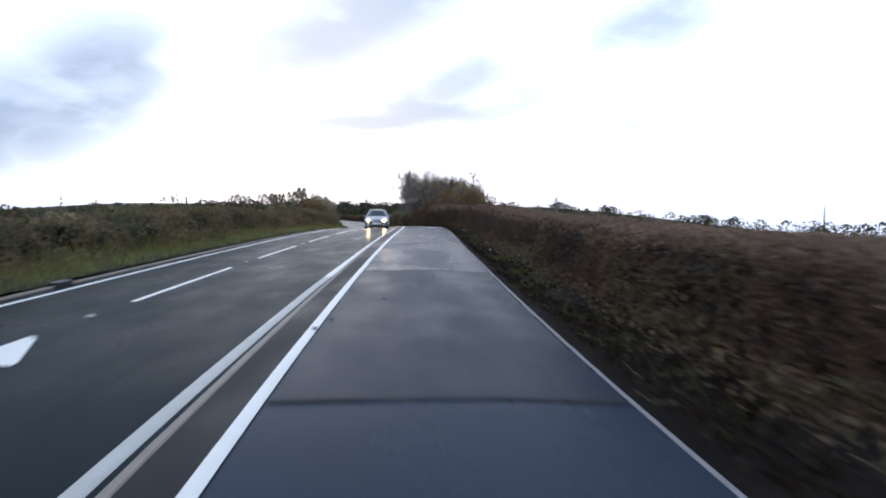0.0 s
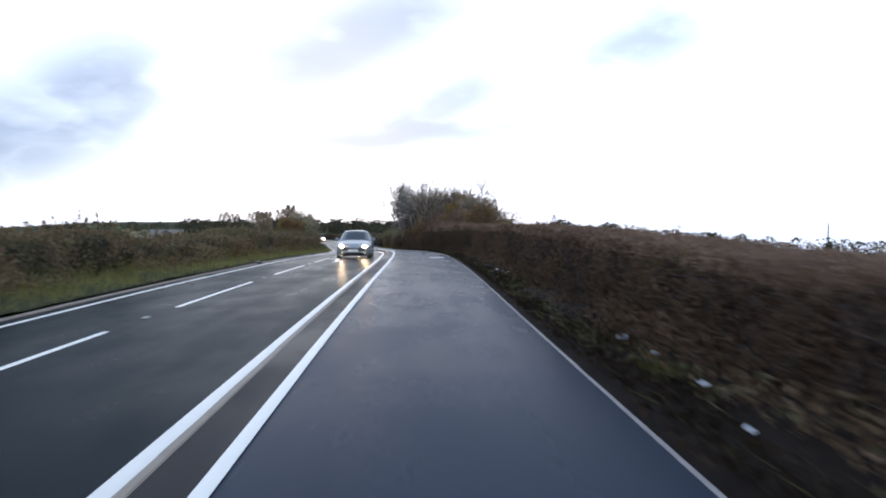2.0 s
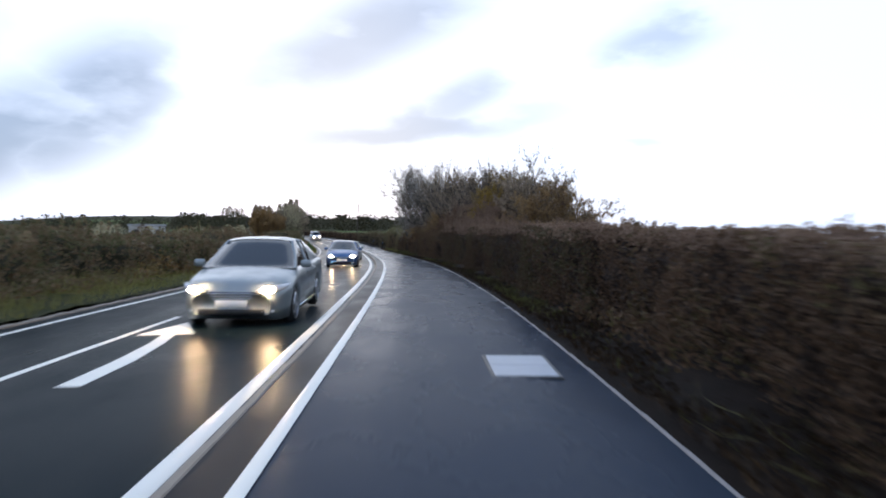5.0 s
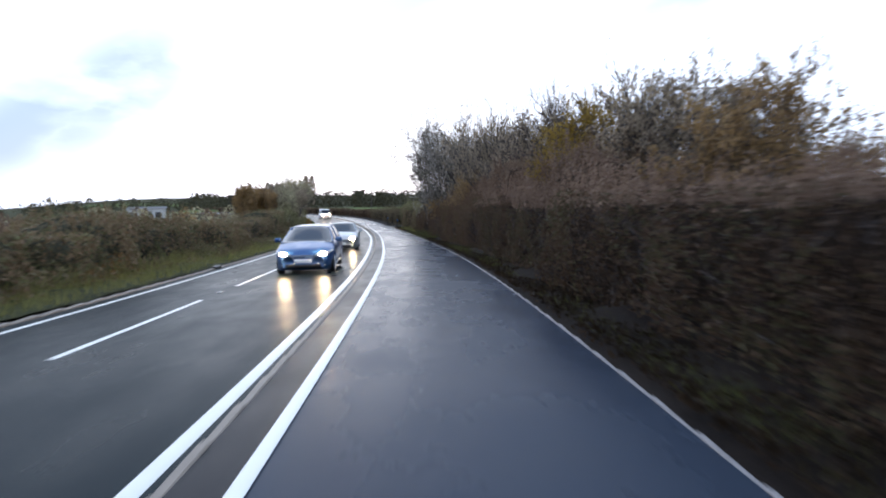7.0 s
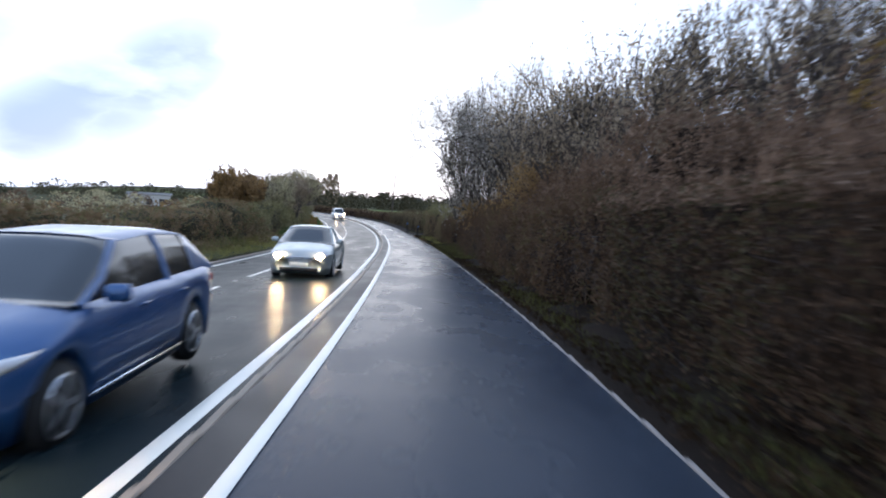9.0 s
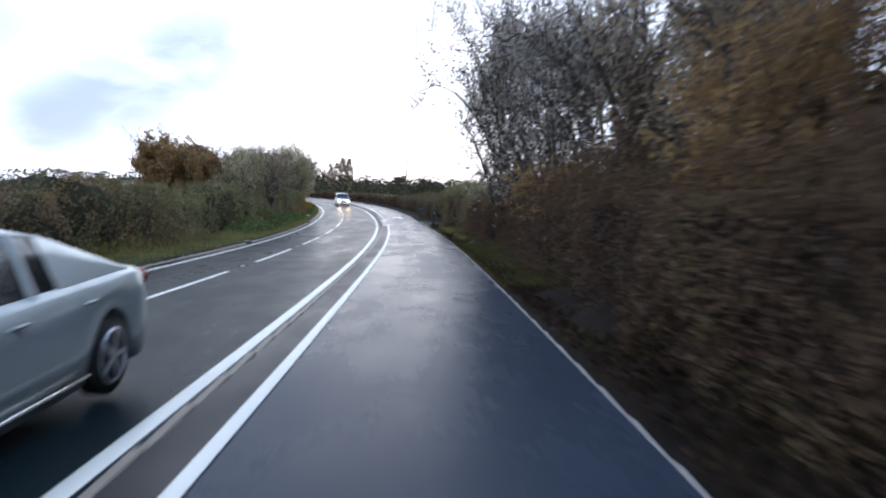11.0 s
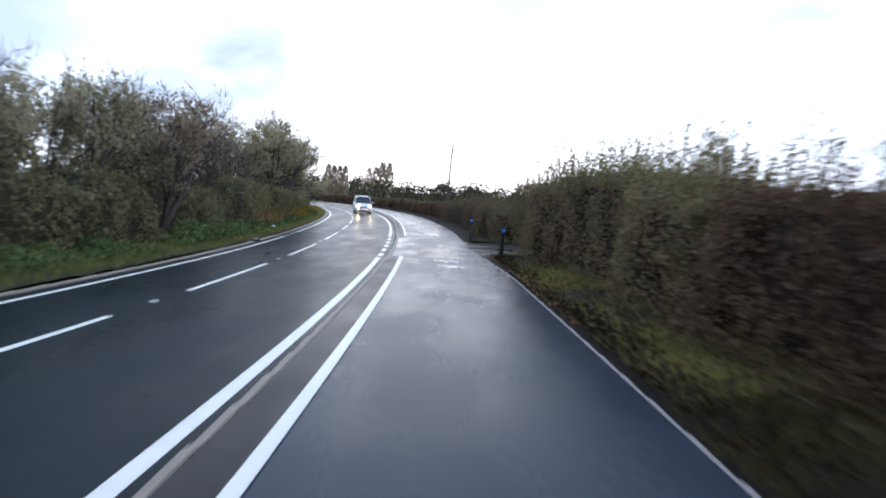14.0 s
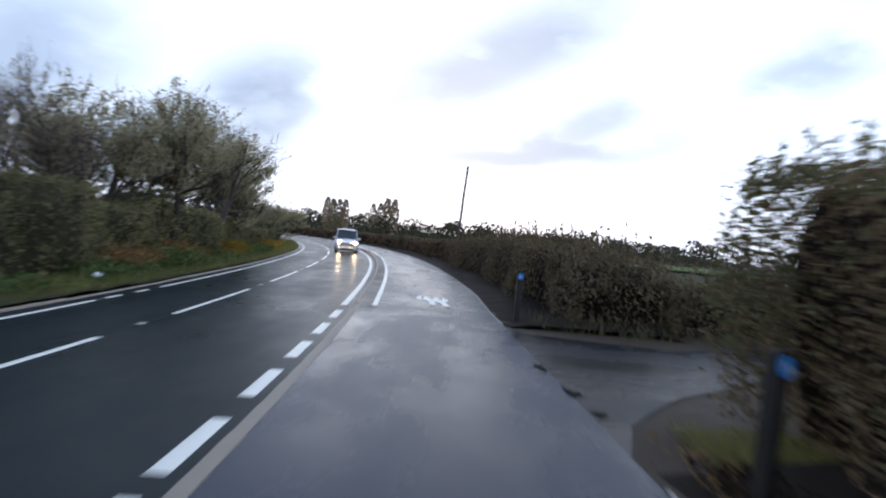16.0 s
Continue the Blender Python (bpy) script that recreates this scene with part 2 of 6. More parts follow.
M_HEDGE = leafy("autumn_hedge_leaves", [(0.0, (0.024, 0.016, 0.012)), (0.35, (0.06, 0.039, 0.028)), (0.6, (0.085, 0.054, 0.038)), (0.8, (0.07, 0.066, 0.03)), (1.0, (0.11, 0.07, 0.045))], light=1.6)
# Dark brown leaves, taken darker still to hold the hedge face's shade.
M_HEDGE_DEEP = leafy("shaded_dark_hedge_leaves", [(0.0, (0.02, 0.013, 0.01)), (0.3, (0.045, 0.03, 0.022)), (0.48, (0.088, 0.054, 0.038)), (0.64, (0.058, 0.058, 0.03)), (0.8, (0.075, 0.05, 0.037)), (1.0, (0.12, 0.08, 0.056))], light=1.2)
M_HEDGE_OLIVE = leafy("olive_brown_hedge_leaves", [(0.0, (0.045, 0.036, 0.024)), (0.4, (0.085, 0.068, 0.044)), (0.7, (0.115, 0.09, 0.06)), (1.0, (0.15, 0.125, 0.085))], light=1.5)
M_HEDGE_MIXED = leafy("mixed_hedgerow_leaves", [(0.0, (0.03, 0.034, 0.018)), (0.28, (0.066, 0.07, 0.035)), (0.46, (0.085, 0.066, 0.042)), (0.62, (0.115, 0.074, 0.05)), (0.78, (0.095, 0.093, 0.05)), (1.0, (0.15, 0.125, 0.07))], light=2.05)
M_WETLEAF = leafy("wet_brown_fallen_leaves", [(0.0, (0.03, 0.019, 0.012)), (0.5, (0.075, 0.046, 0.026)), (1.0, (0.13, 0.082, 0.045))], light=0.8)
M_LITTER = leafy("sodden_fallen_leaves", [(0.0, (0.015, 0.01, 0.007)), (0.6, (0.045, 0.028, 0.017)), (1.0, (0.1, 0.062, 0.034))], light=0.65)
# Reddish shoots, lightened in colour for the haze along the hedge top.
M_HEDGE_TOP = leafy("hazed_reddish_hedge_shoots", [(0.0, (0.06, 0.042, 0.036)), (0.5, (0.12, 0.082, 0.066)), (1.0, (0.18, 0.13, 0.10))], light=1.8)
M_HEDGE_GREEN = leafy("green_hedge_leaves", [(0.0, (0.034, 0.034, 0.02)), (0.4, (0.076, 0.073, 0.042)), (0.7, (0.108, 0.098, 0.056)), (1.0, (0.14, 0.105, 0.062))], light=2.3)
# Grey and silvery leaves: pale haze and sky veil are mixed into both colours.
M_LEAF_GREY = leafy("hazed_grey_brown_willow_leaves", [(0.0, (0.078, 0.066, 0.054)), (0.5, (0.14, 0.115, 0.094)), (1.0, (0.20, 0.168, 0.14))], translucent=0.55, light=2.4)
M_LEAF_SILVER = leafy("hazed_silvery_willow_leaves", [(0.0, (0.085, 0.08, 0.08)), (0.5, (0.16, 0.15, 0.15)), (1.0, (0.25, 0.24, 0.245))], translucent=0.6, light=2.1)
M_LEAF_BROWN = leafy("russet_autumn_leaves", [(0.0, (0.07, 0.047, 0.026)), (0.5, (0.14, 0.092, 0.048)), (1.0, (0.19, 0.132, 0.066))], light=2.1, translucent=0.4)
M_LEAF_YELLOW = leafy("yellow_autumn_leaves", [(0.0, (0.08, 0.055, 0.012)), (0.5, (0.18, 0.12, 0.025)), (1.0, (0.26, 0.18, 0.04))], light=1.5, translucent=0.4)
M_LEAF_OLIVE = leafy("olive_autumn_leaves", [(0.0, (0.08, 0.074, 0.052)), (0.5, (0.15, 0.138, 0.098)), (1.0, (0.215, 0.198, 0.145))], translucent=0.5, light=2.6)
M_LEAF_DARK = leafy("dark_brown_leaves", [(0.0, (0.03, 0.021, 0.017)), (0.5, (0.07, 0.047, 0.036)), (1.0, (0.11, 0.074, 0.055))], light=2.1, translucent=0.4)
M_WEED = leafy("bramble_and_nettle_leaves", [(0.0, (0.03, 0.05, 0.018)), (0.5, (0.07, 0.1, 0.04)), (1.0, (0.11, 0.14, 0.06))], light=1.6)
M_DEADWEED = leafy("dead_bracken", [(0.0, (0.07, 0.04, 0.02)), (0.5, (0.16, 0.09, 0.04)), (1.0, (0.22, 0.15, 0.06))], light=1.4)
M_GRASS = leafy("rank_verge_grass", [(0.0, (0.055, 0.056, 0.02)), (0.5, (0.12, 0.118, 0.042)), (1.0, (0.19, 0.17, 0.075))], translucent=0.3, light=2.0)
M_VERGEGRASS = leafy("muddy_verge_grass", [(0.0, (0.035, 0.036, 0.015)), (0.45, (0.075, 0.072, 0.03)), (0.8, (0.1, 0.115, 0.04)), (1.0, (0.15, 0.125, 0.06))], translucent=0.3, light=1.2)
M_REED = leafy("straw_coloured_stems", [(0.0, (0.08, 0.075, 0.04)), (1.0, (0.16, 0.15, 0.09))])
M_BARK = mottled("grey_brown_bark", (0.04, 0.032, 0.026), (0.11, 0.09, 0.074), 3, (0.7, 0.95), 30, 0.02)
M_TWIG = mottled("dark_twigs", (0.034, 0.025, 0.021), (0.09, 0.068, 0.056), 6, (0.6, 0.9), 30, 0.004)
# Inner mass tones: the colour stands in for shade between the leaves.
M_CORE = mottled("hedge_shade_brown", (0.005, 0.0035, 0.0025), (0.046, 0.031, 0.022), 2.2, (0.95, 1.0), 34, 0.06, gloss=0.02)
M_CORE_GREEN = mottled("hedge_shade_olive", (0.02, 0.019, 0.011), (0.1, 0.092, 0.056), 2.2, (0.95, 1.0), 26, 0.06, gloss=0.02)
M_FARWOOD = leafy("distant_woodland_leaves", [(0.0, (0.03, 0.032, 0.022)), (0.5, (0.06, 0.06, 0.038)), (1.0, (0.11, 0.085, 0.05))])
M_FIELDGREEN = mottled("green_pasture", (0.09, 0.12, 0.035), (0.15, 0.18, 0.06), 0.05, (0.9, 1.0), 3, 0.05, gloss=0.05)

# ---- the line of the road ----
# curvature in 1/100 m at every 9 m from -9 m on; height at every 15 m; the reference line is the path's white line
CURVE = [-1.487, -0.837, -0.187, -0.029, -0.107, 0.077, 0.171, 0.233, 0.174, 0.239, 0.232, 0.14, 0.037, 0.136, 0.22, 0.165, 0.274,
         0.236, 0.222, 0.26, 0.316, 0.38, 0.441, 0.499, 0.55, 0.6, 0.62, 0.62, 0.62]
LEVEL = [-0.008, 0.008, 0.071, 0.07, -0.119, -0.565, -1.083, -1.631, -2.138, -2.568, -2.826, -2.924, -2.983, -3.04, -3.098,
         -3.155, -3.213, -3.271]
RS = np.arange(-60, 300.01, 0.5)
_k = np.interp(RS, np.arange(-9, 251, 9.0), np.array(CURVE) * 0.01)
_k[RS < -9] = 0
_th = np.concatenate([[0], np.cumsum((_k[1:] + _k[:-1]) / 2 * 0.5)])
_i0 = int(np.argmin(abs(RS)))
RTH = _th - _th[_i0] + 0.0891
_tm = (RTH[1:] + RTH[:-1]) / 2
RX = np.concatenate([[0], np.cumsum(-np.sin(_tm) * 0.5)])
RY = np.concatenate([[0], np.cumsum(np.cos(_tm) * 0.5)])
RX, RY = RX - RX[_i0], RY - RY[_i0]
RZ = np.convolve(np.pad(np.interp(RS, np.arange(-9, 251, 15.0), LEVEL), 12, 'edge'), np.ones(25) / 25, 'valid')

N_EDGE, N_CENTRE, N_FAR, N_RIGHT = -0.742, -3.574, -5.628, 2.90


def heading(s):
    return np.interp(s, RS, RTH)


def at(s, n, dz=0.0):
    """World place at s metres along the way, n metres to the right of the path's white line, dz above it."""
    s, n = np.asarray(s, float), np.asarray(n, float)
    th = heading(s)
    return np.stack(np.broadcast_arrays(np.interp(s, RS, RX) + np.cos(th) * n, np.interp(s, RS, RY) + np.sin(th) * n, np.interp(s, RS, RZ) + dz), -1)


def road_dz(n):
    return -0.145 - 0.0208 * (N_EDGE - n)


def frame_at(s, n, dz=0.0, turn=0.0):
    p = at(s, n, dz)
    return pose(p[0], p[1], p[2], 0, 0, math.degrees(float(heading(s))) + turn)


def mesh_of(name, verts, faces, mats, smooth=False, uv=None, mat_index=None):
    """A mesh from vertex and face arrays; quads or triangles of one size run fast."""
    me = bpy.data.meshes.new(name)
    verts = np.asarray(verts, np.float32).reshape(-1, 3)
    if isinstance(faces, np.ndarray):
        k = faces.shape[1]
        me.vertices.add(len(verts))
        me.vertices.foreach_set("co", verts.ravel())
        me.loops.add(faces.size)
        me.loops.foreach_set("vertex_index", faces.astype(np.int32).ravel())
        me.polygons.add(len(faces))
        me.polygons.foreach_set("loop_start", np.arange(0, faces.size, k, dtype=np.int32))
        me.update(calc_edges=True)
    else:
        me.from_pydata(verts.tolist(), [], faces)
    for m in (mats if isinstance(mats, (list, tuple)) else [mats]):
        me.materials.append(m)
    if uv is not None:
        lay = me.uv_layers.new(name="along")
        idx = np.empty(len(me.loops), np.int32)
        me.loops.foreach_get("vertex_index", idx)
        lay.data.foreach_set("uv", np.asarray(uv, np.float32)[idx].ravel())
    if mat_index is not None:
        me.polygons.foreach_set("material_index", np.asarray(mat_index, np.int32))
    if smooth:
        me.polygons.foreach_set("use_smooth", np.ones(len(me.polygons), bool))
    me.update()
    return me


def part(name, data, parent=None, label="", m=None):
    ob = new(name, data)
    if parent is not None:
        ob.parent = parent
    if m is not None:
        ob.matrix_basis = m
    if label:
        tagged(ob, label)
    return ob


def sheet(s0, s1, step, profile, mats, wobble=0.0, seed=0):
    """A strip along the way with the cross-section profile [(n, dz), ...]."""
    ss = np.arange(s0, s1 + step * 0.5, step)
    rng = np.random.RandomState(seed)
    k = len(profile)
    V, U = [], []
    for n, dz in profile:
        nn = n(ss) if callable(n) else np.full(len(ss), n)
        zz = dz(ss) if callable(dz) else np.full(len(ss), dz)
        V.append(at(ss, nn, zz + wobble * rng.randn(len(ss)) * 0.5))
        U.append(np.stack([ss, nn], -1))
    V, U = np.stack(V, 1).reshape(-1, 3), np.stack(U, 1).reshape(-1, 2)
    i = np.arange(len(ss) - 1)[:, None] * k + np.arange(k - 1)[None]
    F = np.stack([i, i + 1, i + 1 + k, i + k], -1).reshape(-1, 4)
    return mesh_of("strip", V, F, mats, True, U)


S_FROM, S_TO = -40.0, 290.0


def right_edge(s):
    """The path's right-hand edge: it draws in at the field entrance."""
    a, b = np.clip((s - 132) / 7, 0, 1), np.clip((s - 149) / 7, 0, 1)
    return N_RIGHT - 0.19 * a * a * (3 - 2 * a) * (1 - b * b * (3 - 2 * b))



# carriageway, path, channel
tagged(new("road", sheet(S_FROM, S_TO, 1.0, [(-6.05, road_dz(-6.05)), (N_CENTRE, road_dz(N_CENTRE)), (-0.52, road_dz(-0.52))], M_ROAD)),
       "damp dark asphalt two-lane road", "road", kind="structure")
tagged(new("cycle_path", sheet(S_FROM, S_TO, 0.5, [(-0.40, -0.012), (1.2, 0.012), (2.0, 0.0), (lambda s: right_edge(s) - 0.02, -0.045)], M_PATH)),
       "wet blue-grey asphalt shared cycle path beside the road", "cycle path", kind="structure")

for s0, s1 in ((S_FROM, 136.9), (148.6, S_TO)):
    tagged(new("path_margin", sheet(s0, s1, 0.5, [(-0.395, -0.008), (-0.01, -0.002)], M_MARGIN)), "drier brownish asphalt strip along the kerb", "path margin", kind="structure")


def paint_strip(name, s0, s1, n, width, dz, mat=M_PAINT, label="white painted line", ends=0.0):
    step = max(0.25, min(1.0, (s1 - s0) / 4))
    def side(sign, inset):
        return lambda ss: (n(ss) if callable(n) else n) + sign * ((width(ss) if callable(width) else width) / 2 - inset) + 0 * ss
    ob = new(name, sheet(s0, s1, step, [(side(-1, 0), dz - 0.003), (side(-1, 0.006), dz), (side(1, 0.006), dz), (side(1, 0), dz - 0.003)], mat))
    return tagged(ob, label, "road marking")


# ground: one sheet out to the horizon
def near_line(P):
    """Distance along and across the way for many points."""
    best_s, best_n, best_d = np.zeros(len(P)), np.zeros(len(P)), np.full(len(P), 1e9)
    for j in range(0, len(RS), 6):
        d2 = (P[:, 0] - RX[j]) ** 2 + (P[:, 1] - RY[j]) ** 2
        hit = d2 < best_d
        best_d[hit] = d2[hit]
        c, s_ = math.cos(RTH[j]), math.sin(RTH[j])
        best_n[hit] = (c * (P[:, 0] - RX[j]) + s_ * (P[:, 1] - RY[j]))[hit]
        best_s[hit] = RS[j] + (-s_ * (P[:, 0] - RX[j]) + c * (P[:, 1] - RY[j]))[hit]
    return best_s, best_n, np.sqrt(best_d)


def smooth01(x):
    x = np.clip(x, 0, 1)
    return x * x * (3 - 2 * x)


def land(P):
    """Height of the open land."""
    P = np.asarray(P, float).reshape(-1, 2)
    s, n, dist = near_line(P)
    base = np.interp(s, RS, RZ) - 0.42
    x, y = P[:, 0], P[:, 1]
    r = np.hypot(x, y)
    far = -4.6 + 3.6 * smooth01((r - 260) / 500) * smooth01((-x - 0.15 * y) / 200) + 0.5 * np.sin(x / 61.0) * np.cos(y / 83.0)
    far = far + 2.5 * smooth01((y - 420) / 400) - 2.0 * smooth01((x - 250) / 400) * smooth01((900 - y) / 600)
    az = np.degrees(np.arctan2(x, np.maximum(y, 1e-3)))
    far = far - 0.036 * np.maximum(r - 120, 0) * smooth01((az - 6) / 26) - 0.014 * np.maximum(r - 200, 0) * smooth01((-az - 24) / 12)
    w = smooth01((dist - 14) / 120)
    return base * (1 - w) + far * w


def ground_sheet():
    a = np.concatenate([np.arange(-60, 60, 4.0), np.geomspace(60, 2600, 46)])
    g = np.sort(np.concatenate([a, -np.geomspace(60, 2600, 46)]))
    g = np.unique(np.round(g, 3))
    gy = np.unique(np.round(np.concatenate([np.arange(-60, 300, 4.0), np.geomspace(300, 3000, 36), -np.geomspace(60, 2000, 20)]), 3))
    X, Y = np.meshgrid(g, gy)
    P = np.stack([X.ravel(), Y.ravel()], -1)
    V = np.column_stack([P, land(P)])
    w, h = len(g), len(gy)
    i = (np.arange(h - 1)[:, None] * w + np.arange(w - 1)[None]).ravel()
    return mesh_of("ground", V, np.stack([i, i + 1, i + 1 + w, i + w], -1), M_GROUND, True)


tagged(new("ground", ground_sheet()), "open damp farmland rolling to the horizon", "ground", kind="structure")

# verges
hump = lambda s: 0.02 + 0.05 * np.sin(s * 0.7) + 0.04 * np.sin(s * 1.9 + 1)
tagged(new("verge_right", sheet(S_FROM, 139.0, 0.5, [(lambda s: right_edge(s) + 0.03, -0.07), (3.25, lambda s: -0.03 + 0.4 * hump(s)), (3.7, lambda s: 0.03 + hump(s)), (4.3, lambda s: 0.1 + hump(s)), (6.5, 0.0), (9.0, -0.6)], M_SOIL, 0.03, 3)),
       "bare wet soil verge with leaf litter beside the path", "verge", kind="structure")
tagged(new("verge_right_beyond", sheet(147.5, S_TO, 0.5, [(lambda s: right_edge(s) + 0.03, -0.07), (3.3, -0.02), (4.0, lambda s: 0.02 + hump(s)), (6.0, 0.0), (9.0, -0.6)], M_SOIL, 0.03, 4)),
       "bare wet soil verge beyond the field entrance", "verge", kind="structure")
tagged(new("verge_left", sheet(S_FROM, S_TO, 0.5, [(-12.0, -0.9), (-9.0, -0.25), (-7.5, lambda s: -0.12 + hump(s)), (-6.7, lambda s: -0.14 + 0.5 * hump(s)), (-6.13, -0.17)], M_VERGE, 0.03, 5)),
       "grassy verge on the far side of the road", "verge", kind="structure")

# kerbs in stones
def block(lx, ly, lz, bev=0.012):
    bm = bmesh.new()
    bmesh.ops.create_cube(bm, size=1.0)
    bmesh.ops.scale(bm, vec=(lx, ly, lz), verts=bm.verts)
    bmesh.ops.bevel(bm, geom=bm.edges[:], offset=bev, segments=1, affect='EDGES')
    return bm


def mesh_from_bm(bm, name, mat, smooth=False):
    me = bpy.data.meshes.new(name)
    bm.to_mesh(me)
    bm.free()
    for m in (mat if isinstance(mat, (list, tuple)) else [mat]):
        me.materials.append(m)
    if smooth:
        me.polygons.foreach_set("use_smooth", np.ones(len(me.polygons), bool))
    return me


# markings
LIFT = 0.006
def edge_n(s):
    """The edge line wanders a little along the kerb."""
    return np.interp(s, [13, 21, 33, 42, 56, 108, 118, 137], [-0.742, -0.675, -0.655, -0.68, N_EDGE, N_EDGE, -0.77, -0.755])


def edge_w(s):
    return np.interp(s, [13, 21, 40, 54], [0.15, 0.18, 0.175, 0.15])


for a, b in ((S_FROM, 15.0), (15.0, 137.6), (149.9, S_TO)):
    paint_strip("edge_line", a, b, edge_n, edge_w, road_dz(N_EDGE) + LIFT, M_OLDPAINT if b < 20 else M_PAINT, "greyed white edge line along the carriageway" if b < 20 else "solid white edge line along the carriageway")
for a, b in ((S_FROM, 136.8), (148.9, S_TO)):
    paint_strip("path_line", a, b, 0.0, 0.115, 0.002 + LIFT, label="solid white line along the cycle path's kerb side")
for a, b in ((S_FROM, 147.9), (152.4, S_TO)):
    paint_strip("edge_line", a, b, N_FAR, 0.12, road_dz(N_FAR) + LIFT, label="white edge line on the far side of the road")
for k in range(5):
    a = 138.45 + 2.25 * k
    paint_strip("edge_dash", a, a + 1.4, N_EDGE, 0.16, road_dz(N_EDGE) + LIFT, label="short white dash across the field entrance")
for k in range(3):
    paint_strip("edge_dash", 148.5 + 1.6 * k, 149.3 + 1.6 * k, N_FAR, 0.12, road_dz(N_FAR) + LIFT, label="short white dash across a lay-by")
for k in range(-5, 31):
    s = 11.64 + 9 * k
    paint_strip("centre_dash", s, s + 6, N_CENTRE, 0.11, road_dz(N_CENTRE) + LIFT, label="long white centre-line dash")

# ---- plants ----
def cards(rng, P, size, aspect=1.6, up=0.0):
    """One small pointed leaf at each place."""
    n = len(P)
    size = np.broadcast_to(np.asarray(size, float), (n,))
    d = rng.randn(n, 3)
    d[:, 2] += up
    d /= np.linalg.norm(d, axis=1, keepdims=True)
    e = np.cross(d, rng.randn(n, 3))
    e /= np.linalg.norm(e, axis=1, keepdims=True)
    a, b = d * (size * aspect * 0.5)[:, None], e * (size * 0.5)[:, None]
    V = np.stack([P + a, P + b * 0.95 - a * 0.8, P - b * 0.95 - a * 0.8], 1).reshape(-1, 3)
    return V, np.arange(3 * n).reshape(-1, 3)


def stems(rng, P, D, width):
    """Thin tapering blades from P along D."""
    n = len(P)
    width = np.broadcast_to(np.asarray(width, float), (n,))
    e = np.cross(D, rng.randn(n, 3))
    e /= np.linalg.norm(e, axis=1, keepdims=True) + 1e-9
    e = e * (width * 0.5)[:, None]
    bend = rng.randn(n, 3) * 0.08 * np.linalg.norm(D, axis=1, keepdims=True)
    V = np.stack([P - e, P + e, P + D * 0.55 + bend + e * 0.7, P + D + e * 0.15, P + D - e * 0.15, P + D * 0.55 + bend - e * 0.7], 1).reshape(-1, 3)
    i = np.arange(n)[:, None] * 6
    F = np.concatenate([i + np.array([[0, 1, 2, 5]]), i + np.array([[5, 2, 3, 4]])], 0)
    return V, F


def lump(s, seed):
    r = np.random.RandomState(seed)
    out = np.zeros_like(np.asarray(s, float))
    for w, a in ((0.25, 0.5), (0.6, 0.35), (1.4, 0.25), (3.1, 0.15)):
        out = out + a * np.sin(w * s + r.rand() * 6.28)
    return out


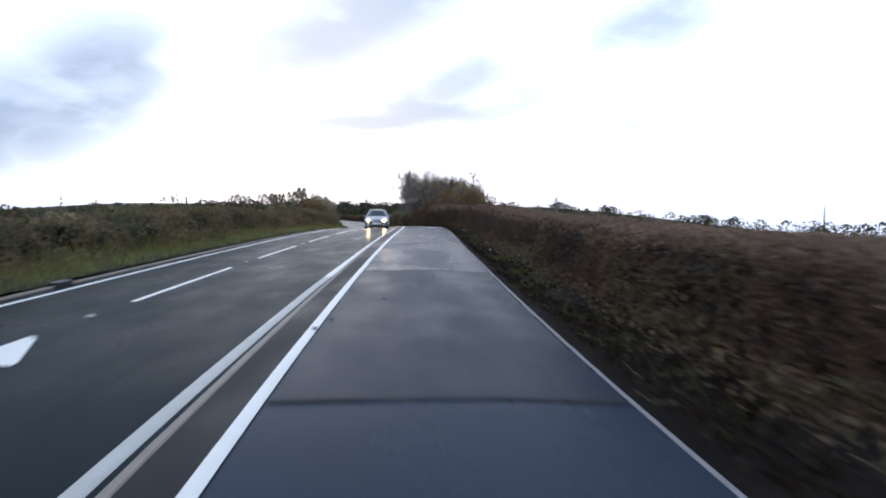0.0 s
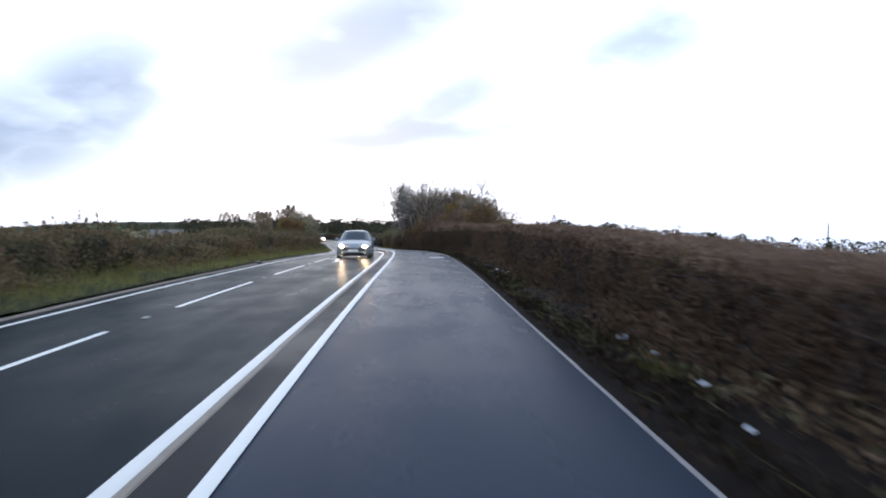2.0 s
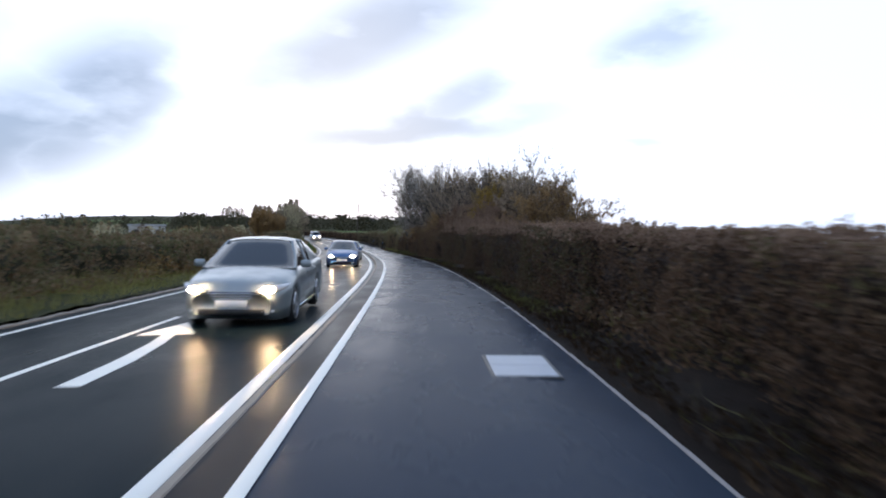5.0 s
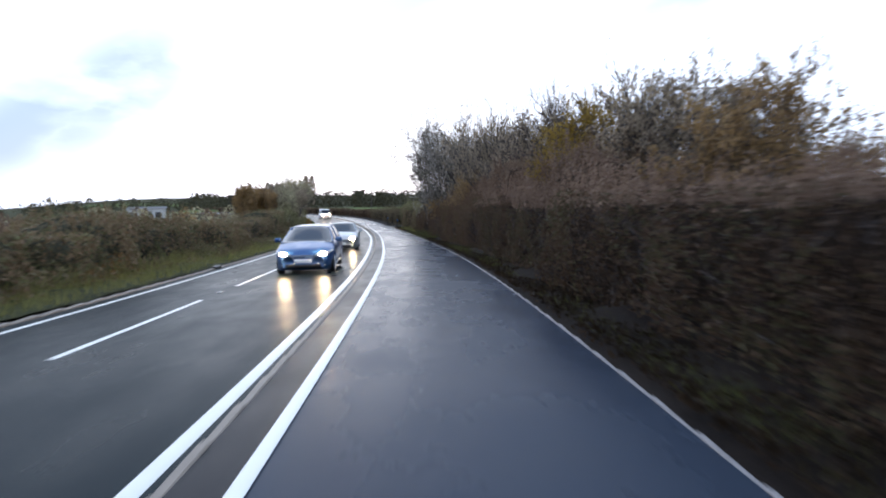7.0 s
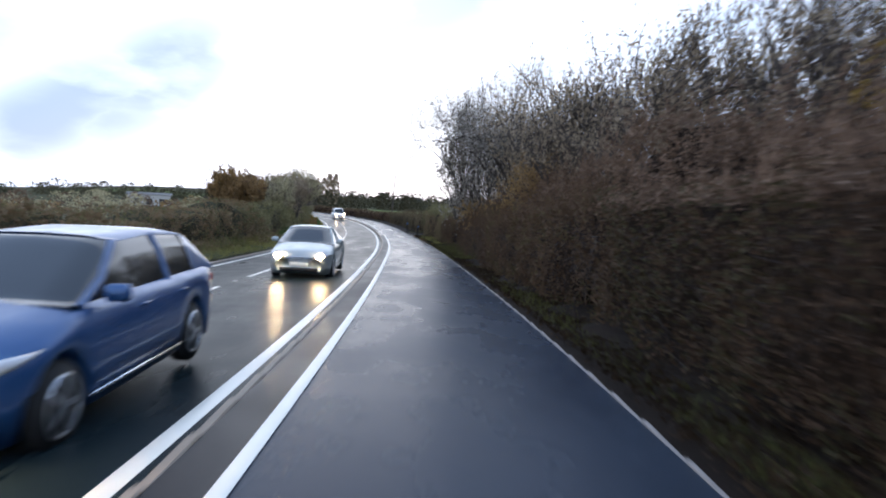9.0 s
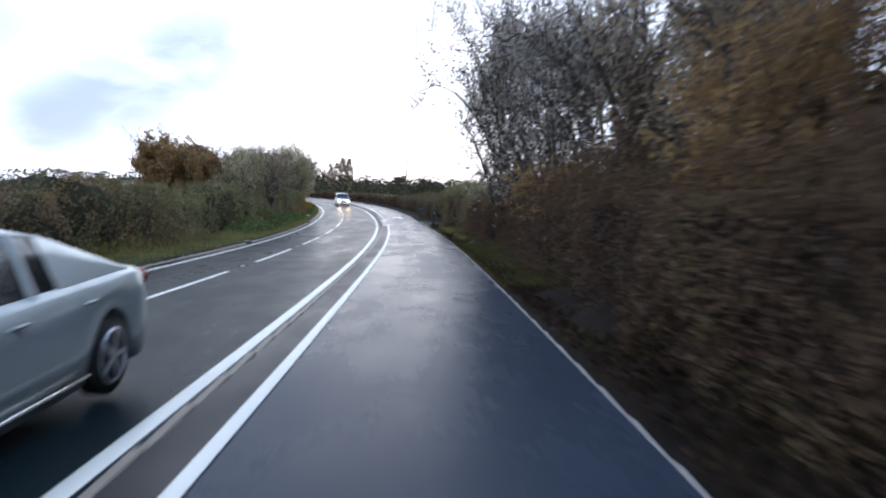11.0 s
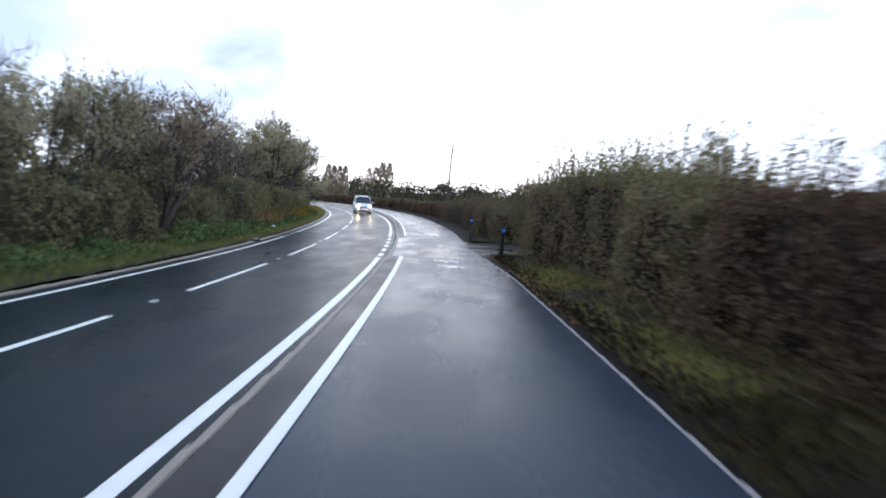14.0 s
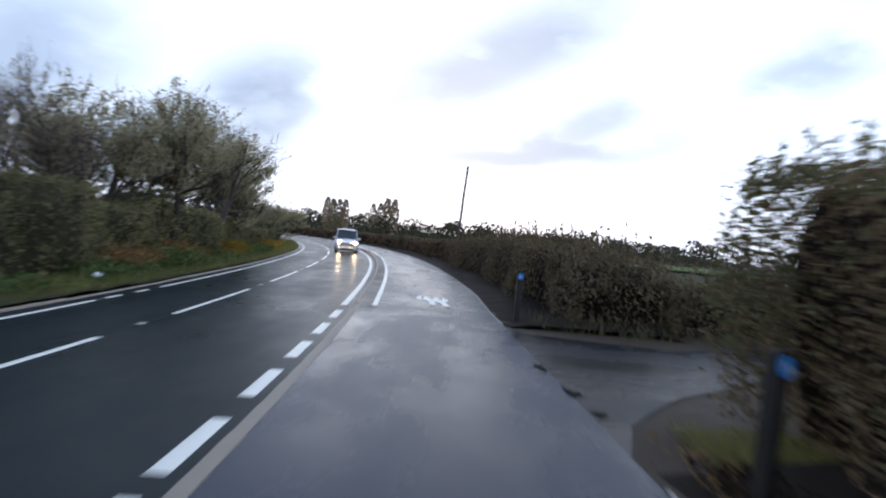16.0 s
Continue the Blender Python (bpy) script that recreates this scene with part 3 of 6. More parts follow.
def hedge(name, label, s0, s1, n_front, width, height, per_m, leaf, mats, seed, spikes=0, shoot=(0.4, 1.2), side=1, rough=0.12, twig_m=60, base=0.0, taper=0.0, join=True, wave=0.06, core=None, far_end=0.5):
    """A hedge along the way: inner mass coloured as shade, twigs, and leaves over front, top and back. height: metres,
    or a function of s.
    """
    rng = np.random.RandomState(seed)
    hf = height if callable(height) else (lambda s: np.full(np.shape(s), float(height)))
    if taper:
        hf0 = hf
        hf = lambda s: hf0(s) * np.clip(0.55 + 0.45 * np.minimum(s - s0, s1 - s) / taper, 0.5, 1.0)
    root = tagged(new(name), label, "hedge")
    past = 0.3 if join and not taper else -min(0.5, 0.16 * (s1 - s0))
    ss = np.linspace(s0 - past, s1 + past, int((s1 - s0) * 2))
    ins = 0.36 + rough * 0.4
    swell = lambda s, dz: lump(s * 1.3 + dz, seed) * rough
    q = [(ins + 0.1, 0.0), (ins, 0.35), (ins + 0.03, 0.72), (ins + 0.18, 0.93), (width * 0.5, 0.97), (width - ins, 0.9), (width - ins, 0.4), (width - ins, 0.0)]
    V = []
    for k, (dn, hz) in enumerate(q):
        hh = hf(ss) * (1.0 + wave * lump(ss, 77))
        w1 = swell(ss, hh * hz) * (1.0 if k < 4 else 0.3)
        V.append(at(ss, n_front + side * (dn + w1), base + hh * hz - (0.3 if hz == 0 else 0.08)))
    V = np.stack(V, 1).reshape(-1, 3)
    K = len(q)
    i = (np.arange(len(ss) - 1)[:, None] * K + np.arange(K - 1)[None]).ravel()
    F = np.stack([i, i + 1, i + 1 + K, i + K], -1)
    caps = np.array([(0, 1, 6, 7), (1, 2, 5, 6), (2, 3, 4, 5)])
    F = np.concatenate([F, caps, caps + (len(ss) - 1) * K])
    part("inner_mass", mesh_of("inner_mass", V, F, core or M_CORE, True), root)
    # leaves
    n = int((s1 - s0) * per_m)
    s = rng.uniform(s0, s1, n)
    u = rng.rand(n)
    hh = hf(s) * (1 + wave * lump(s, 77))
    front = u < 0.55
    top = (u >= 0.55) & (u < 0.9)
    dn, dz = np.zeros(n), np.zeros(n)
    dz[front] = hh[front] * rng.rand(front.sum()) ** 0.85
    depth = np.abs(rng.randn(n)) * 0.15
    dn[front] = depth[front] - 0.08 + 0.15 * (dz[front] / hh[front]) ** 4
    dn[top] = rng.rand(top.sum()) * width
    dz[top] = hh[top] * (0.98 - 0.10 * (2 * dn[top] / width - 1) ** 4) + np.clip(rng.randn(top.sum()), -1.3, 1.3) * 0.05
    back = ~(front | top)
    dz[back] = hh[back] * rng.rand(back.sum())
    dn[back] = width - depth[back]
    wob = swell(s, dz) + lump(s * 4 - dz * 3, seed + 5) * rough * 0.5
    puff = lump(s * 5.3 + dz * 2.1, seed + 11) + lump(dz * 6.7 - s * 1.9, seed + 13)
    wob = wob - 0.13 * np.clip(puff, -1.2, 1.2)
    ends = (rng.rand(n) < (0.0 if join and not taper else min(0.5, (4.5 if far_end == 0.5 else 7.0) / (s1 - s0)))) & ~top
    inward = np.abs(rng.randn(ends.sum())) * 0.4 - 0.15
    s[ends] = np.where(rng.rand(ends.sum()) > far_end, s0 + inward, s1 - inward)
    dn[ends] = rng.rand(ends.sum()) * width
    P = at(s, n_front + side * (dn + wob), base + dz)
    sz = leaf * rng.uniform(0.6, 1.5, n)
    for part_name, sel, mat in (("side_foliage", ~top, mats[0]), ("top_growth", top, mats[1])):
        V, F = cards(rng, P[sel], sz[sel])
        tagged(part(part_name, mesh_of(part_name, V, F, mat), root), kind="stuff")
    # twigs
    m = int((s1 - s0) * twig_m)
    s = rng.uniform(s0, s1, m)
    hh = hf(s)
    z0 = hh * rng.uniform(0.05, 0.92, m)
    dn = np.where(z0 < hh * 0.8, rng.uniform(-0.05, 0.15, m), rng.rand(m) * width)
    P = at(s, n_front + side * dn, base + z0)
    D = rng.randn(m, 3) * 0.16
    D[:, 2] = np.where(z0 < hh * 0.7, rng.uniform(0.1, 0.4, m), rng.uniform(0.05, 0.22, m))
    V, F = stems(rng, P, D, rng.uniform(0.005, 0.012, m))
    tagged(part("twig_mass", mesh_of("twig_mass", V, F, M_TWIG), root), kind="stuff")
    if spikes:
        m = int((s1 - s0) * spikes)
        s = rng.uniform(s0, s1, m)
        gate = 0.5 + 0.5 * np.sin(s * 1.1 + seed) * np.sin(s * 0.37)
        L = rng.uniform(*shoot, m) * (0.5 + 0.9 * gate)
        dn = rng.rand(m) * width * 0.8
        P0 = at(s, n_front + side * dn, base + hf(s) * (1 + wave * lump(s, 77)) * 0.9)
        D = np.column_stack([rng.randn(m) * 0.16, rng.randn(m) * 0.16, np.ones(m)]) * L[:, None]
        V, F = stems(rng, P0, D, rng.uniform(0.008, 0.016, m))
        Q = (P0[:, None] + D[:, None] * rng.uniform(0.0, 1.02, (m, 36))[..., None]).reshape(-1, 3) + rng.randn(m * 36, 3) * 0.022
        V2, F2 = cards(rng, Q, leaf * rng.uniform(0.6, 1.2, len(Q)))
        tagged(part("tall_growth", mesh_of("tall_growth", np.concatenate([V, V2]), np.concatenate([F[:, [0, 1, 2]], F[:, [0, 2, 3]], F2 + len(V)]), mats[1]), root), kind="stuff")
    return root


def tube(path, radii, sides=6):
    path, radii = np.asarray(path, float), np.asarray(radii, float)
    V = []
    for i in range(len(path)):
        t = path[min(i + 1, len(path) - 1)] - path[max(i - 1, 0)]
        t /= np.linalg.norm(t) + 1e-9
        a = np.cross(t, [0.3, 0.95, 0.1])
        a /= np.linalg.norm(a) + 1e-9
        b = np.cross(t, a)
        ang = np.arange(sides) * 2 * np.pi / sides
        V.append(path[i] + radii[i] * (np.cos(ang)[:, None] * a + np.sin(ang)[:, None] * b))
    V = np.concatenate(V)
    F = []
    for i in range(len(path) - 1):
        for k in range(sides):
            F.append((i * sides + k, i * sides + (k + 1) % sides, (i + 1) * sides + (k + 1) % sides, (i + 1) * sides + k))
    return V, np.array(F)


def tree_meshes(seed, height, spread, trunk_h, stems_n, leaf_mat, leaf, per_tip, lean=(0, 0), droop=0.0, tips_per=5, twiggy=1.0, trunk_r=None, radius=None, dome=0.0, low=0.45):
    """Tapered trunk and limbs by repeated forking; twigs and leaves in clusters at the ends."""
    rng = np.random.RandomState(seed)
    wood_v, wood_f, off = [], [], 0
    ends = []

    def grow(p, d, length, r, level):
        nonlocal off
        steps = 5 if level < 2 else 3
        path, rad = [p.copy()], [r]
        q = p.copy()
        for k in range(steps):
            d = d + rng.randn(3) * (0.10 if level == 0 else 0.17)
            d[2] += 0.03 if level < 2 else -droop * 0.1
            d /= np.linalg.norm(d)
            q = q + d * length / steps
            path.append(q.copy())
            rad.append(r * (1 - 0.55 * (k + 1) / steps))
        V, F = tube(path, rad, 7 if level == 0 else (5 if level < 2 else 3))
        wood_v.append(V)
        wood_f.append(F + off)
        off += len(V)
        if level >= 2:
            for k in range(1 if level > 2 else 2, steps + 1):
                ends.append((path[k], d.copy(), level))
        if level >= 3:
            return
        kids = {0: rng.randint(3, 6) + 3 * (low < 0.3), 1: rng.randint(3, 6), 2: rng.randint(3, tips_per + 1)}[level]
        for k in range(kids):
            f = rng.uniform(low if level == 0 else 0.3, 1.0)
            base = path[min(int(f * steps), steps)]
            ang = rng.rand() * 6.283
            side = np.array([math.cos(ang), math.sin(ang), rng.uniform(0.0, 0.75)])
            nd = d * rng.uniform(0.35, 0.9) + side * rng.uniform(0.5, 0.95) * (spread if level < 2 else 1.0)
            nd /= np.linalg.norm(nd)
            grow(base, nd, length * rng.uniform(0.5, 0.78), rad[min(int(f * steps), steps)] * rng.uniform(0.42, 0.64), level + 1)

    R = trunk_r or height * 0.018
    for k in range(stems_n):
        ang = rng.rand() * 6.283
        lean_k = np.array([lean[0] + math.cos(ang) * 0.28 * (stems_n > 1), lean[1] + math.sin(ang) * 0.28 * (stems_n > 1), 1.0])
        start = np.array([math.cos(ang), math.sin(ang), 0]) * 0.25 * (stems_n > 1) - np.array([0, 0, 0.35])
        grow(start, lean_k / np.linalg.norm(lean_k), trunk_h + 0.35, R, 0)
    E = np.array([e[0] for e in ends])
    Dd = np.array([e[1] for e in ends])
    top = E[:, 2].max()
    sc = (height - 0.2) / top
    # twigs
    rep = max(1, int(3 * twiggy))
    P = np.repeat(E, rep, 0)
    D = np.repeat(Dd, rep, 0) * 0.4 + np.clip(rng.randn(len(P), 3), -1.6, 1.6) * 0.3 + np.array([0, 0, 0.22 - droop])
    D *= rng.uniform(0.5, 1.2, (len(P), 1)) * height * 0.062
    TV, TF = stems(rng, P, D, np.full(len(P), 0.010 + height * 0.0006))
    m = len(P) * per_tip // rep
    idx = rng.randint(0, len(P), m)
    Q = P[idx] + D[idx] * rng.uniform(0.1, 1.1, (m, 1)) + np.clip(rng.randn(m, 3), -1.8, 1.8) * height * 0.008
    WV = np.concatenate(wood_v)
    reach = np.percentile(np.linalg.norm(E[:, :2], axis=1), 93)
    sx = radius / reach if radius else sc
    fix = np.array([sx, sx, sc])
    Q = Q * fix
    if dome:
        # a rounded head: what strays past the outline is drawn back inside it
        mid = np.array([np.median(Q[:, 0]), np.median(Q[:, 1]), height * (1 - 0.5 * dome)])
        half = np.array([reach * sx * 1.08, reach * sx * 1.08, height * 0.5 * dome])
        u = (Q - mid) / half
        a = np.arctan2(u[:, 1], u[:, 0])
        lim = 0.86 + 0.1 * np.sin(3 * a + 5 * u[:, 2] + seed) + 0.08 * np.sin(7 * a - 6 * u[:, 2])
        d = np.linalg.norm(u, axis=1)
        out = (d > lim) & (Q[:, 2] > mid[2] - half[2])
        Q[out] = mid + (u[out] / d[out, None]) * (lim[out] * rng.uniform(0.5, 1.0, out.sum()))[:, None] * half
    LV, LF = cards(rng, Q, leaf * (sx * sx * sc) ** (1 / 3) * rng.uniform(0.6, 1.4, m))
    trunk = mesh_of("trunk", WV * fix, np.concatenate(wood_f), M_BARK, True)
    twigs = mesh_of("twig_mass", TV * fix, TF, M_TWIG)
    crown = mesh_of("crown", LV, LF, leaf_mat)
    return trunk, twigs, crown


TREES = {}


def tree(label, key, s, n, turn=0.0, size=1.0, dz=0.0, category="tree", **kw):
    if key not in TREES:
        TREES[key] = tree_meshes(**kw)
    trunk, twigs, crown = TREES[key]
    root = tagged(new("tree"), label, category)
    base = at(s, n, dz)
    root.matrix_basis = pose(*base, 0, 0, turn) @ Matrix.Scale(size, 4)
    part("trunk", trunk, root)
    tagged(part("twig_mass", twigs, root), kind="stuff")
    tagged(part("crown", crown, root), kind="stuff")
    return root


# right-hand hedge, rising along the way
def right_height(s):
    return np.interp(s, [-40, 0, 10, 25, 35, 45, 58, 66, 75, 90, 100, 115, 120, 126, 129, 132, 135, 140], [1.1, 1.1, 1.12, 1.22, 1.36, 1.5, 1.64, 1.8, 2.0, 2.0, 1.85, 1.85, 1.85, 2.0, 2.45, 2.45, 2.4, 2.55])


for a, b, per, leaf, seed in [(-30, 0, 200, 0.07, 21), (0, 26, 1900, 0.036, 22), (26, 52, 1900, 0.036, 23)]:
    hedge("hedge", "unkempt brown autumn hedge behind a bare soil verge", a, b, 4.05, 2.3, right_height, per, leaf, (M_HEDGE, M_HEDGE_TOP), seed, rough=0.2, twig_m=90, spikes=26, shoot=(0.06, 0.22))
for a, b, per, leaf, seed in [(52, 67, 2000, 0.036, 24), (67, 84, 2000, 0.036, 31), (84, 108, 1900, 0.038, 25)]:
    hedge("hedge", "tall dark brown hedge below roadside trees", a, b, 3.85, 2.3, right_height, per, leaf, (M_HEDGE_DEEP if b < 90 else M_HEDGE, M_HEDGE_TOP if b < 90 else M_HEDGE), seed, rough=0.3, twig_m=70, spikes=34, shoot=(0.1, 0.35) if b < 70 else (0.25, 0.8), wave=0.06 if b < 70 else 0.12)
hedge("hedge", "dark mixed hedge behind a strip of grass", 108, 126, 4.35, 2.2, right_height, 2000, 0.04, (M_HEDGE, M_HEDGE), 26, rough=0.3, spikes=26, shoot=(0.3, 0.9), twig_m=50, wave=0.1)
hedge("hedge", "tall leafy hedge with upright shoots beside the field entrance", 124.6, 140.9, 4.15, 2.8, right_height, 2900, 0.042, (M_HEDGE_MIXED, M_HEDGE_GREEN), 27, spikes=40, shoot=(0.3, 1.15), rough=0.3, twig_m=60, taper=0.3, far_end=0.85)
hedge("hedge", "olive hedge with reedy tops beyond the field entrance", 148.5, 176, 4.3, 2.6, lambda s: np.interp(s, [148, 152, 160, 176], [1.35, 1.65, 1.7, 1.5]), 900, 0.055, (M_HEDGE_OLIVE, M_HEDGE_OLIVE), 28, spikes=14, shoot=(0.3, 0.8), rough=0.35, taper=0.8, wave=0.12)
hedge("hedge", "low olive hedge along the entrance lane", 148.3, 151.5, 6.6, 11.0, 1.4, 6000, 0.05, (M_HEDGE_OLIVE, M_HEDGE_OLIVE), 30, rough=0.4, base=-0.3, taper=0.7, wave=0.16, spikes=60, shoot=(0.3, 0.85))
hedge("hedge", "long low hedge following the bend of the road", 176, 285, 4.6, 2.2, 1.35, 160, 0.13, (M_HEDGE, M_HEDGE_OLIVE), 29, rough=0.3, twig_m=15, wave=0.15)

# left-hand hedge
def left_height(s):
    return np.interp(s, [-40, 10, 30, 45, 55, 62, 76, 86, 96, 105, 115], [1.2, 1.2, 1.1, 1.0, 1.1, 1.35, 1.6, 1.4, 1.35, 1.6, 1.85]) + 0.12


for a, b, seed, mats in ((-30, 20, 41, (M_HEDGE_MIXED, M_HEDGE_MIXED)), (20, 48, 42, (M_HEDGE_MIXED, M_HEDGE_MIXED)), (48, 70, 43, (M_HEDGE_MIXED, M_HEDGE_MIXED)), (70, 98, 44, (M_HEDGE_MIXED, M_HEDGE_MIXED)), (98, 118, 45, (M_HEDGE_MIXED, M_HEDGE_MIXED))):
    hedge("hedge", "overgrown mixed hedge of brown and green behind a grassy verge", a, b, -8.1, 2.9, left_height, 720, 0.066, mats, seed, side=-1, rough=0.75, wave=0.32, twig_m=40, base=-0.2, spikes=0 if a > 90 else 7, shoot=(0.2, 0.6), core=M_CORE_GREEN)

# trees on the right, behind the hedge
W = dict(stems_n=4, spread=0.75, trunk_h=1.9, leaf=0.04, per_tip=13, twiggy=1.7, radius=2.5)
W_THIN = dict(W, per_tip=6, radius=2.8, twiggy=0.8)
RIGHT = [
    (68.0, 6.9, 4.4, 31, M_LEAF_BROWN), (70.2, 7.6, 4.8, 32, M_LEAF_GREY), (73.0, 7.4, 5.4, 33, M_LEAF_GREY), (76.3, 8.3, 4.5, 34, M_LEAF_GREY),
    (79.4, 7.2, 5.7, 35, M_LEAF_YELLOW), (83.0, 8.0, 7.4, 36, M_LEAF_GREY), (88.0, 7.6, 7.2, 37, M_LEAF_GREY), (92.5, 7.6, 7.4, 38, M_LEAF_GREY), (97.0, 7.2, 7.6, 39, M_LEAF_GREY),
    (101.5, 7.6, 8.3, 40, M_LEAF_GREY), (106.0, 7.5, 9.4, 50, M_LEAF_GREY)]
for s, n, h, seed, lm in RIGHT:
    tree({M_LEAF_YELLOW: "yellow-leaved autumn tree just behind the hedge", M_LEAF_BROWN: "small russet autumn tree just behind the hedge"}.get(lm, "grey-leaved bushy tree thinning out behind the hedge"), ("r", seed), s, n, 0, 1.0, -0.2, seed=seed, height=h, leaf_mat=lm, **(dict(W, radius=2.0, per_tip=26) if lm == M_LEAF_YELLOW else dict(W, radius=2.2, per_tip=18) if s < 69 else dict(W, radius=1.8) if s < 78 else dict(W, per_tip=5) if 80 < s < 85 else W if s < 90 else W_THIN if s < 100 else dict(W_THIN, per_tip=11)))
for s, n, h, seed in ((108.8, 7.0, 9.8, 55), (112.0, 6.8, 9.8, 51), (114.2, 7.8, 9.4, 54), (116.4, 6.0, 10.2, 52), (119.2, 5.2, 10.2, 53)):
    tree("tall silvery half-bare tree leaning over the hedge", ("r", seed), s, n, 0, 1.0, -0.2, seed=seed, height=h, leaf_mat=M_LEAF_SILVER, stems_n=2, spread=0.95, trunk_h=2.2, leaf=0.046, per_tip=11 if s < 110 else 7 if s < 115 else 14, twiggy=1.0, lean=(-0.04, 0.0), droop=0.15, trunk_r=0.09, radius=2.8 if s < 118 else 3.1, low=0.45 if s < 115 else 0.16)

for s, n, h, seed, lm in ((98.6, 5.9, 4.6, 58, M_LEAF_BROWN), (103.6, 5.8, 3.9, 59, M_LEAF_DARK), (108.6, 5.6, 3.4, 60, M_LEAF_BROWN)):
    tree({M_LEAF_DARK: "dark brown bush crowding through the roadside scrub", M_LEAF_BROWN: "russet bush crowding through the roadside scrub"}[lm], ("m", seed), s, n, 0, 1.0, -0.2, category="bush", seed=seed, height=h, leaf_mat=lm, stems_n=4, spread=0.8, trunk_h=1.4, leaf=0.045, per_tip=10, twiggy=0.8, radius=1.7, trunk_r=0.045, low=0.2)

hedge("thicket", "dense dark brown scrub under the trees", 72, 100, 5.0, 3.0, lambda s: np.interp(s, [72, 84], [2.5, 3.1]) + 0.4 * np.sin(s * 0.6) + 0.3 * np.sin(s * 1.7), 1700, 0.046, (M_LEAF_DARK, M_HEDGE_TOP), 48, rough=0.45, twig_m=110, taper=2.0, spikes=22, shoot=(0.4, 1.3))
hedge("thicket", "dense russet scrub under the tall trees", 100, 119, 5.0, 3.0, lambda s: np.interp(s, [100, 106, 112], [2.7, 2.5, 1.9]) + 0.4 * np.sin(s * 0.7) + 0.3 * np.sin(s * 1.9), 1700, 0.046, (M_LEAF_DARK, M_HEDGE), 49, spikes=22, shoot=(0.4, 1.3), rough=0.5, twig_m=110, taper=3.0)

# trees on the left
LEFT = [(131.0, -12.4, 6.0, 61, M_LEAF_BROWN), (133.4, -13.0, 5.6, 62, M_LEAF_BROWN), (128.8, -10.2, 3.3, 63, M_LEAF_OLIVE), (132.5, -9.8, 5.3, 64, M_LEAF_OLIVE), (137.0, -9.8, 5.8, 65, M_LEAF_OLIVE), (141.0, -9.4, 6.0, 66, M_LEAF_GREY),
        (144.6, -10.2, 6.2, 67, M_LEAF_GREY), (157.5, -10.2, 6.6, 69, M_LEAF_OLIVE), (163.0, -9.6, 7.5, 70, M_LEAF_OLIVE), (168.6, -9.4, 7.9, 71, M_LEAF_OLIVE), (174.0, -10.0, 6.8, 72, M_LEAF_OLIVE), (190.0, -8.6, 4.6, 73, M_LEAF_OLIVE), (198.0, -8.8, 4.0, 74, M_LEAF_OLIVE)]
for s, n, h, seed, lm in LEFT:
    tree({M_LEAF_BROWN: "dense russet autumn tree behind the far hedge", M_LEAF_GREY: "grey-leaved roadside tree with thinning leaves"}.get(lm, "olive round-headed roadside tree with thinning leaves"), ("l", seed), s, n, 0, 1.0, -0.4, seed=seed, height=h + 0.2, leaf_mat=lm, stems_n=3, spread=0.85, trunk_h=1.9 if s < 152 else 2.5, leaf=0.06 if n < -12 else 0.05, per_tip=34 if n < -12 else 13 if s < 156 else 22, twiggy=1.0, radius=1.7 if s < 130 else 2.5 if s < 150 else 3.1, dome=0.8 if s < 150 else 0.68)
for s, n, h, seed in ((148.6, -9.8, 5.8, 68), (151.6, -10.4, 6.2, 75), (154.4, -10.0, 5.8, 76)):
    tree("bare twiggy tree between leafy ones on the far verge", ("b", seed), s, n, 0, 1.0, -0.4, seed=seed, height=h, leaf_mat=M_LEAF_GREY, stems_n=4, spread=0.5, trunk_h=1.8, leaf=0.045, per_tip=3, twiggy=1.2, radius=1.8)
hedge("thicket", "dark scrub below the trees along the far verge", 117, 154, -8.6, 3.0, lambda s: 2.2 + 0.4 * np.sin(s * 0.5) + 0.3 * np.sin(s * 1.3), 700, 0.07, (M_HEDGE_GREEN, M_HEDGE_GREEN), 46, side=-1, rough=0.7, wave=0.25, spikes=6, shoot=(0.2, 0.6), twig_m=60, base=-0.2, core=M_CORE_GREEN)
hedge("thicket", "dark scrub below the trees round the bend", 154, 215, -8.4, 3.0, lambda s: np.interp(s, [154, 158, 176, 184], [1.6, 2.2, 2.2, 1.5]) + 0.35 * np.sin(s * 0.4) + 0.25 * np.sin(s * 1.1), 560, 0.08, (M_HEDGE_GREEN, M_HEDGE_GREEN), 47, side=-1, rough=0.55, twig_m=20, base=-0.2, core=M_CORE_GREEN)

# far woods
def woods(name, label, items, seed, mat=M_FARWOOD):
    rng = np.random.RandomState(seed)
    Vs, Fs, off = [], [], 0
    for x, y, h, w in items:
        z = float(land([[x, y]])[0])
        k = int(130 + 20 * h / 6)
        a = rng.rand(k) * 6.283
        u = rng.rand(k) ** 0.5
        t = rng.rand(k)
        r = w * 0.5 * np.sin(np.pi * np.clip(0.12 + 0.88 * t, 0, 1)) ** 0.6 * (0.8 + 0.3 * np.sin(3 * a + x))
        P = np.column_stack([x + np.cos(a) * r * u, y + np.sin(a) * r * u, z + h * (0.04 + 0.96 * t)])
        V, F = cards(rng, P, h * 0.1 * rng.uniform(0.6, 1.5, k), 1.3)
        Vs.append(V)
        Fs.append(F + off)
        off += len(V)
    return tagged(new(name, mesh_of(name, np.concatenate(Vs), np.concatenate(Fs), mat)), label, "woodland", kind="stuff")


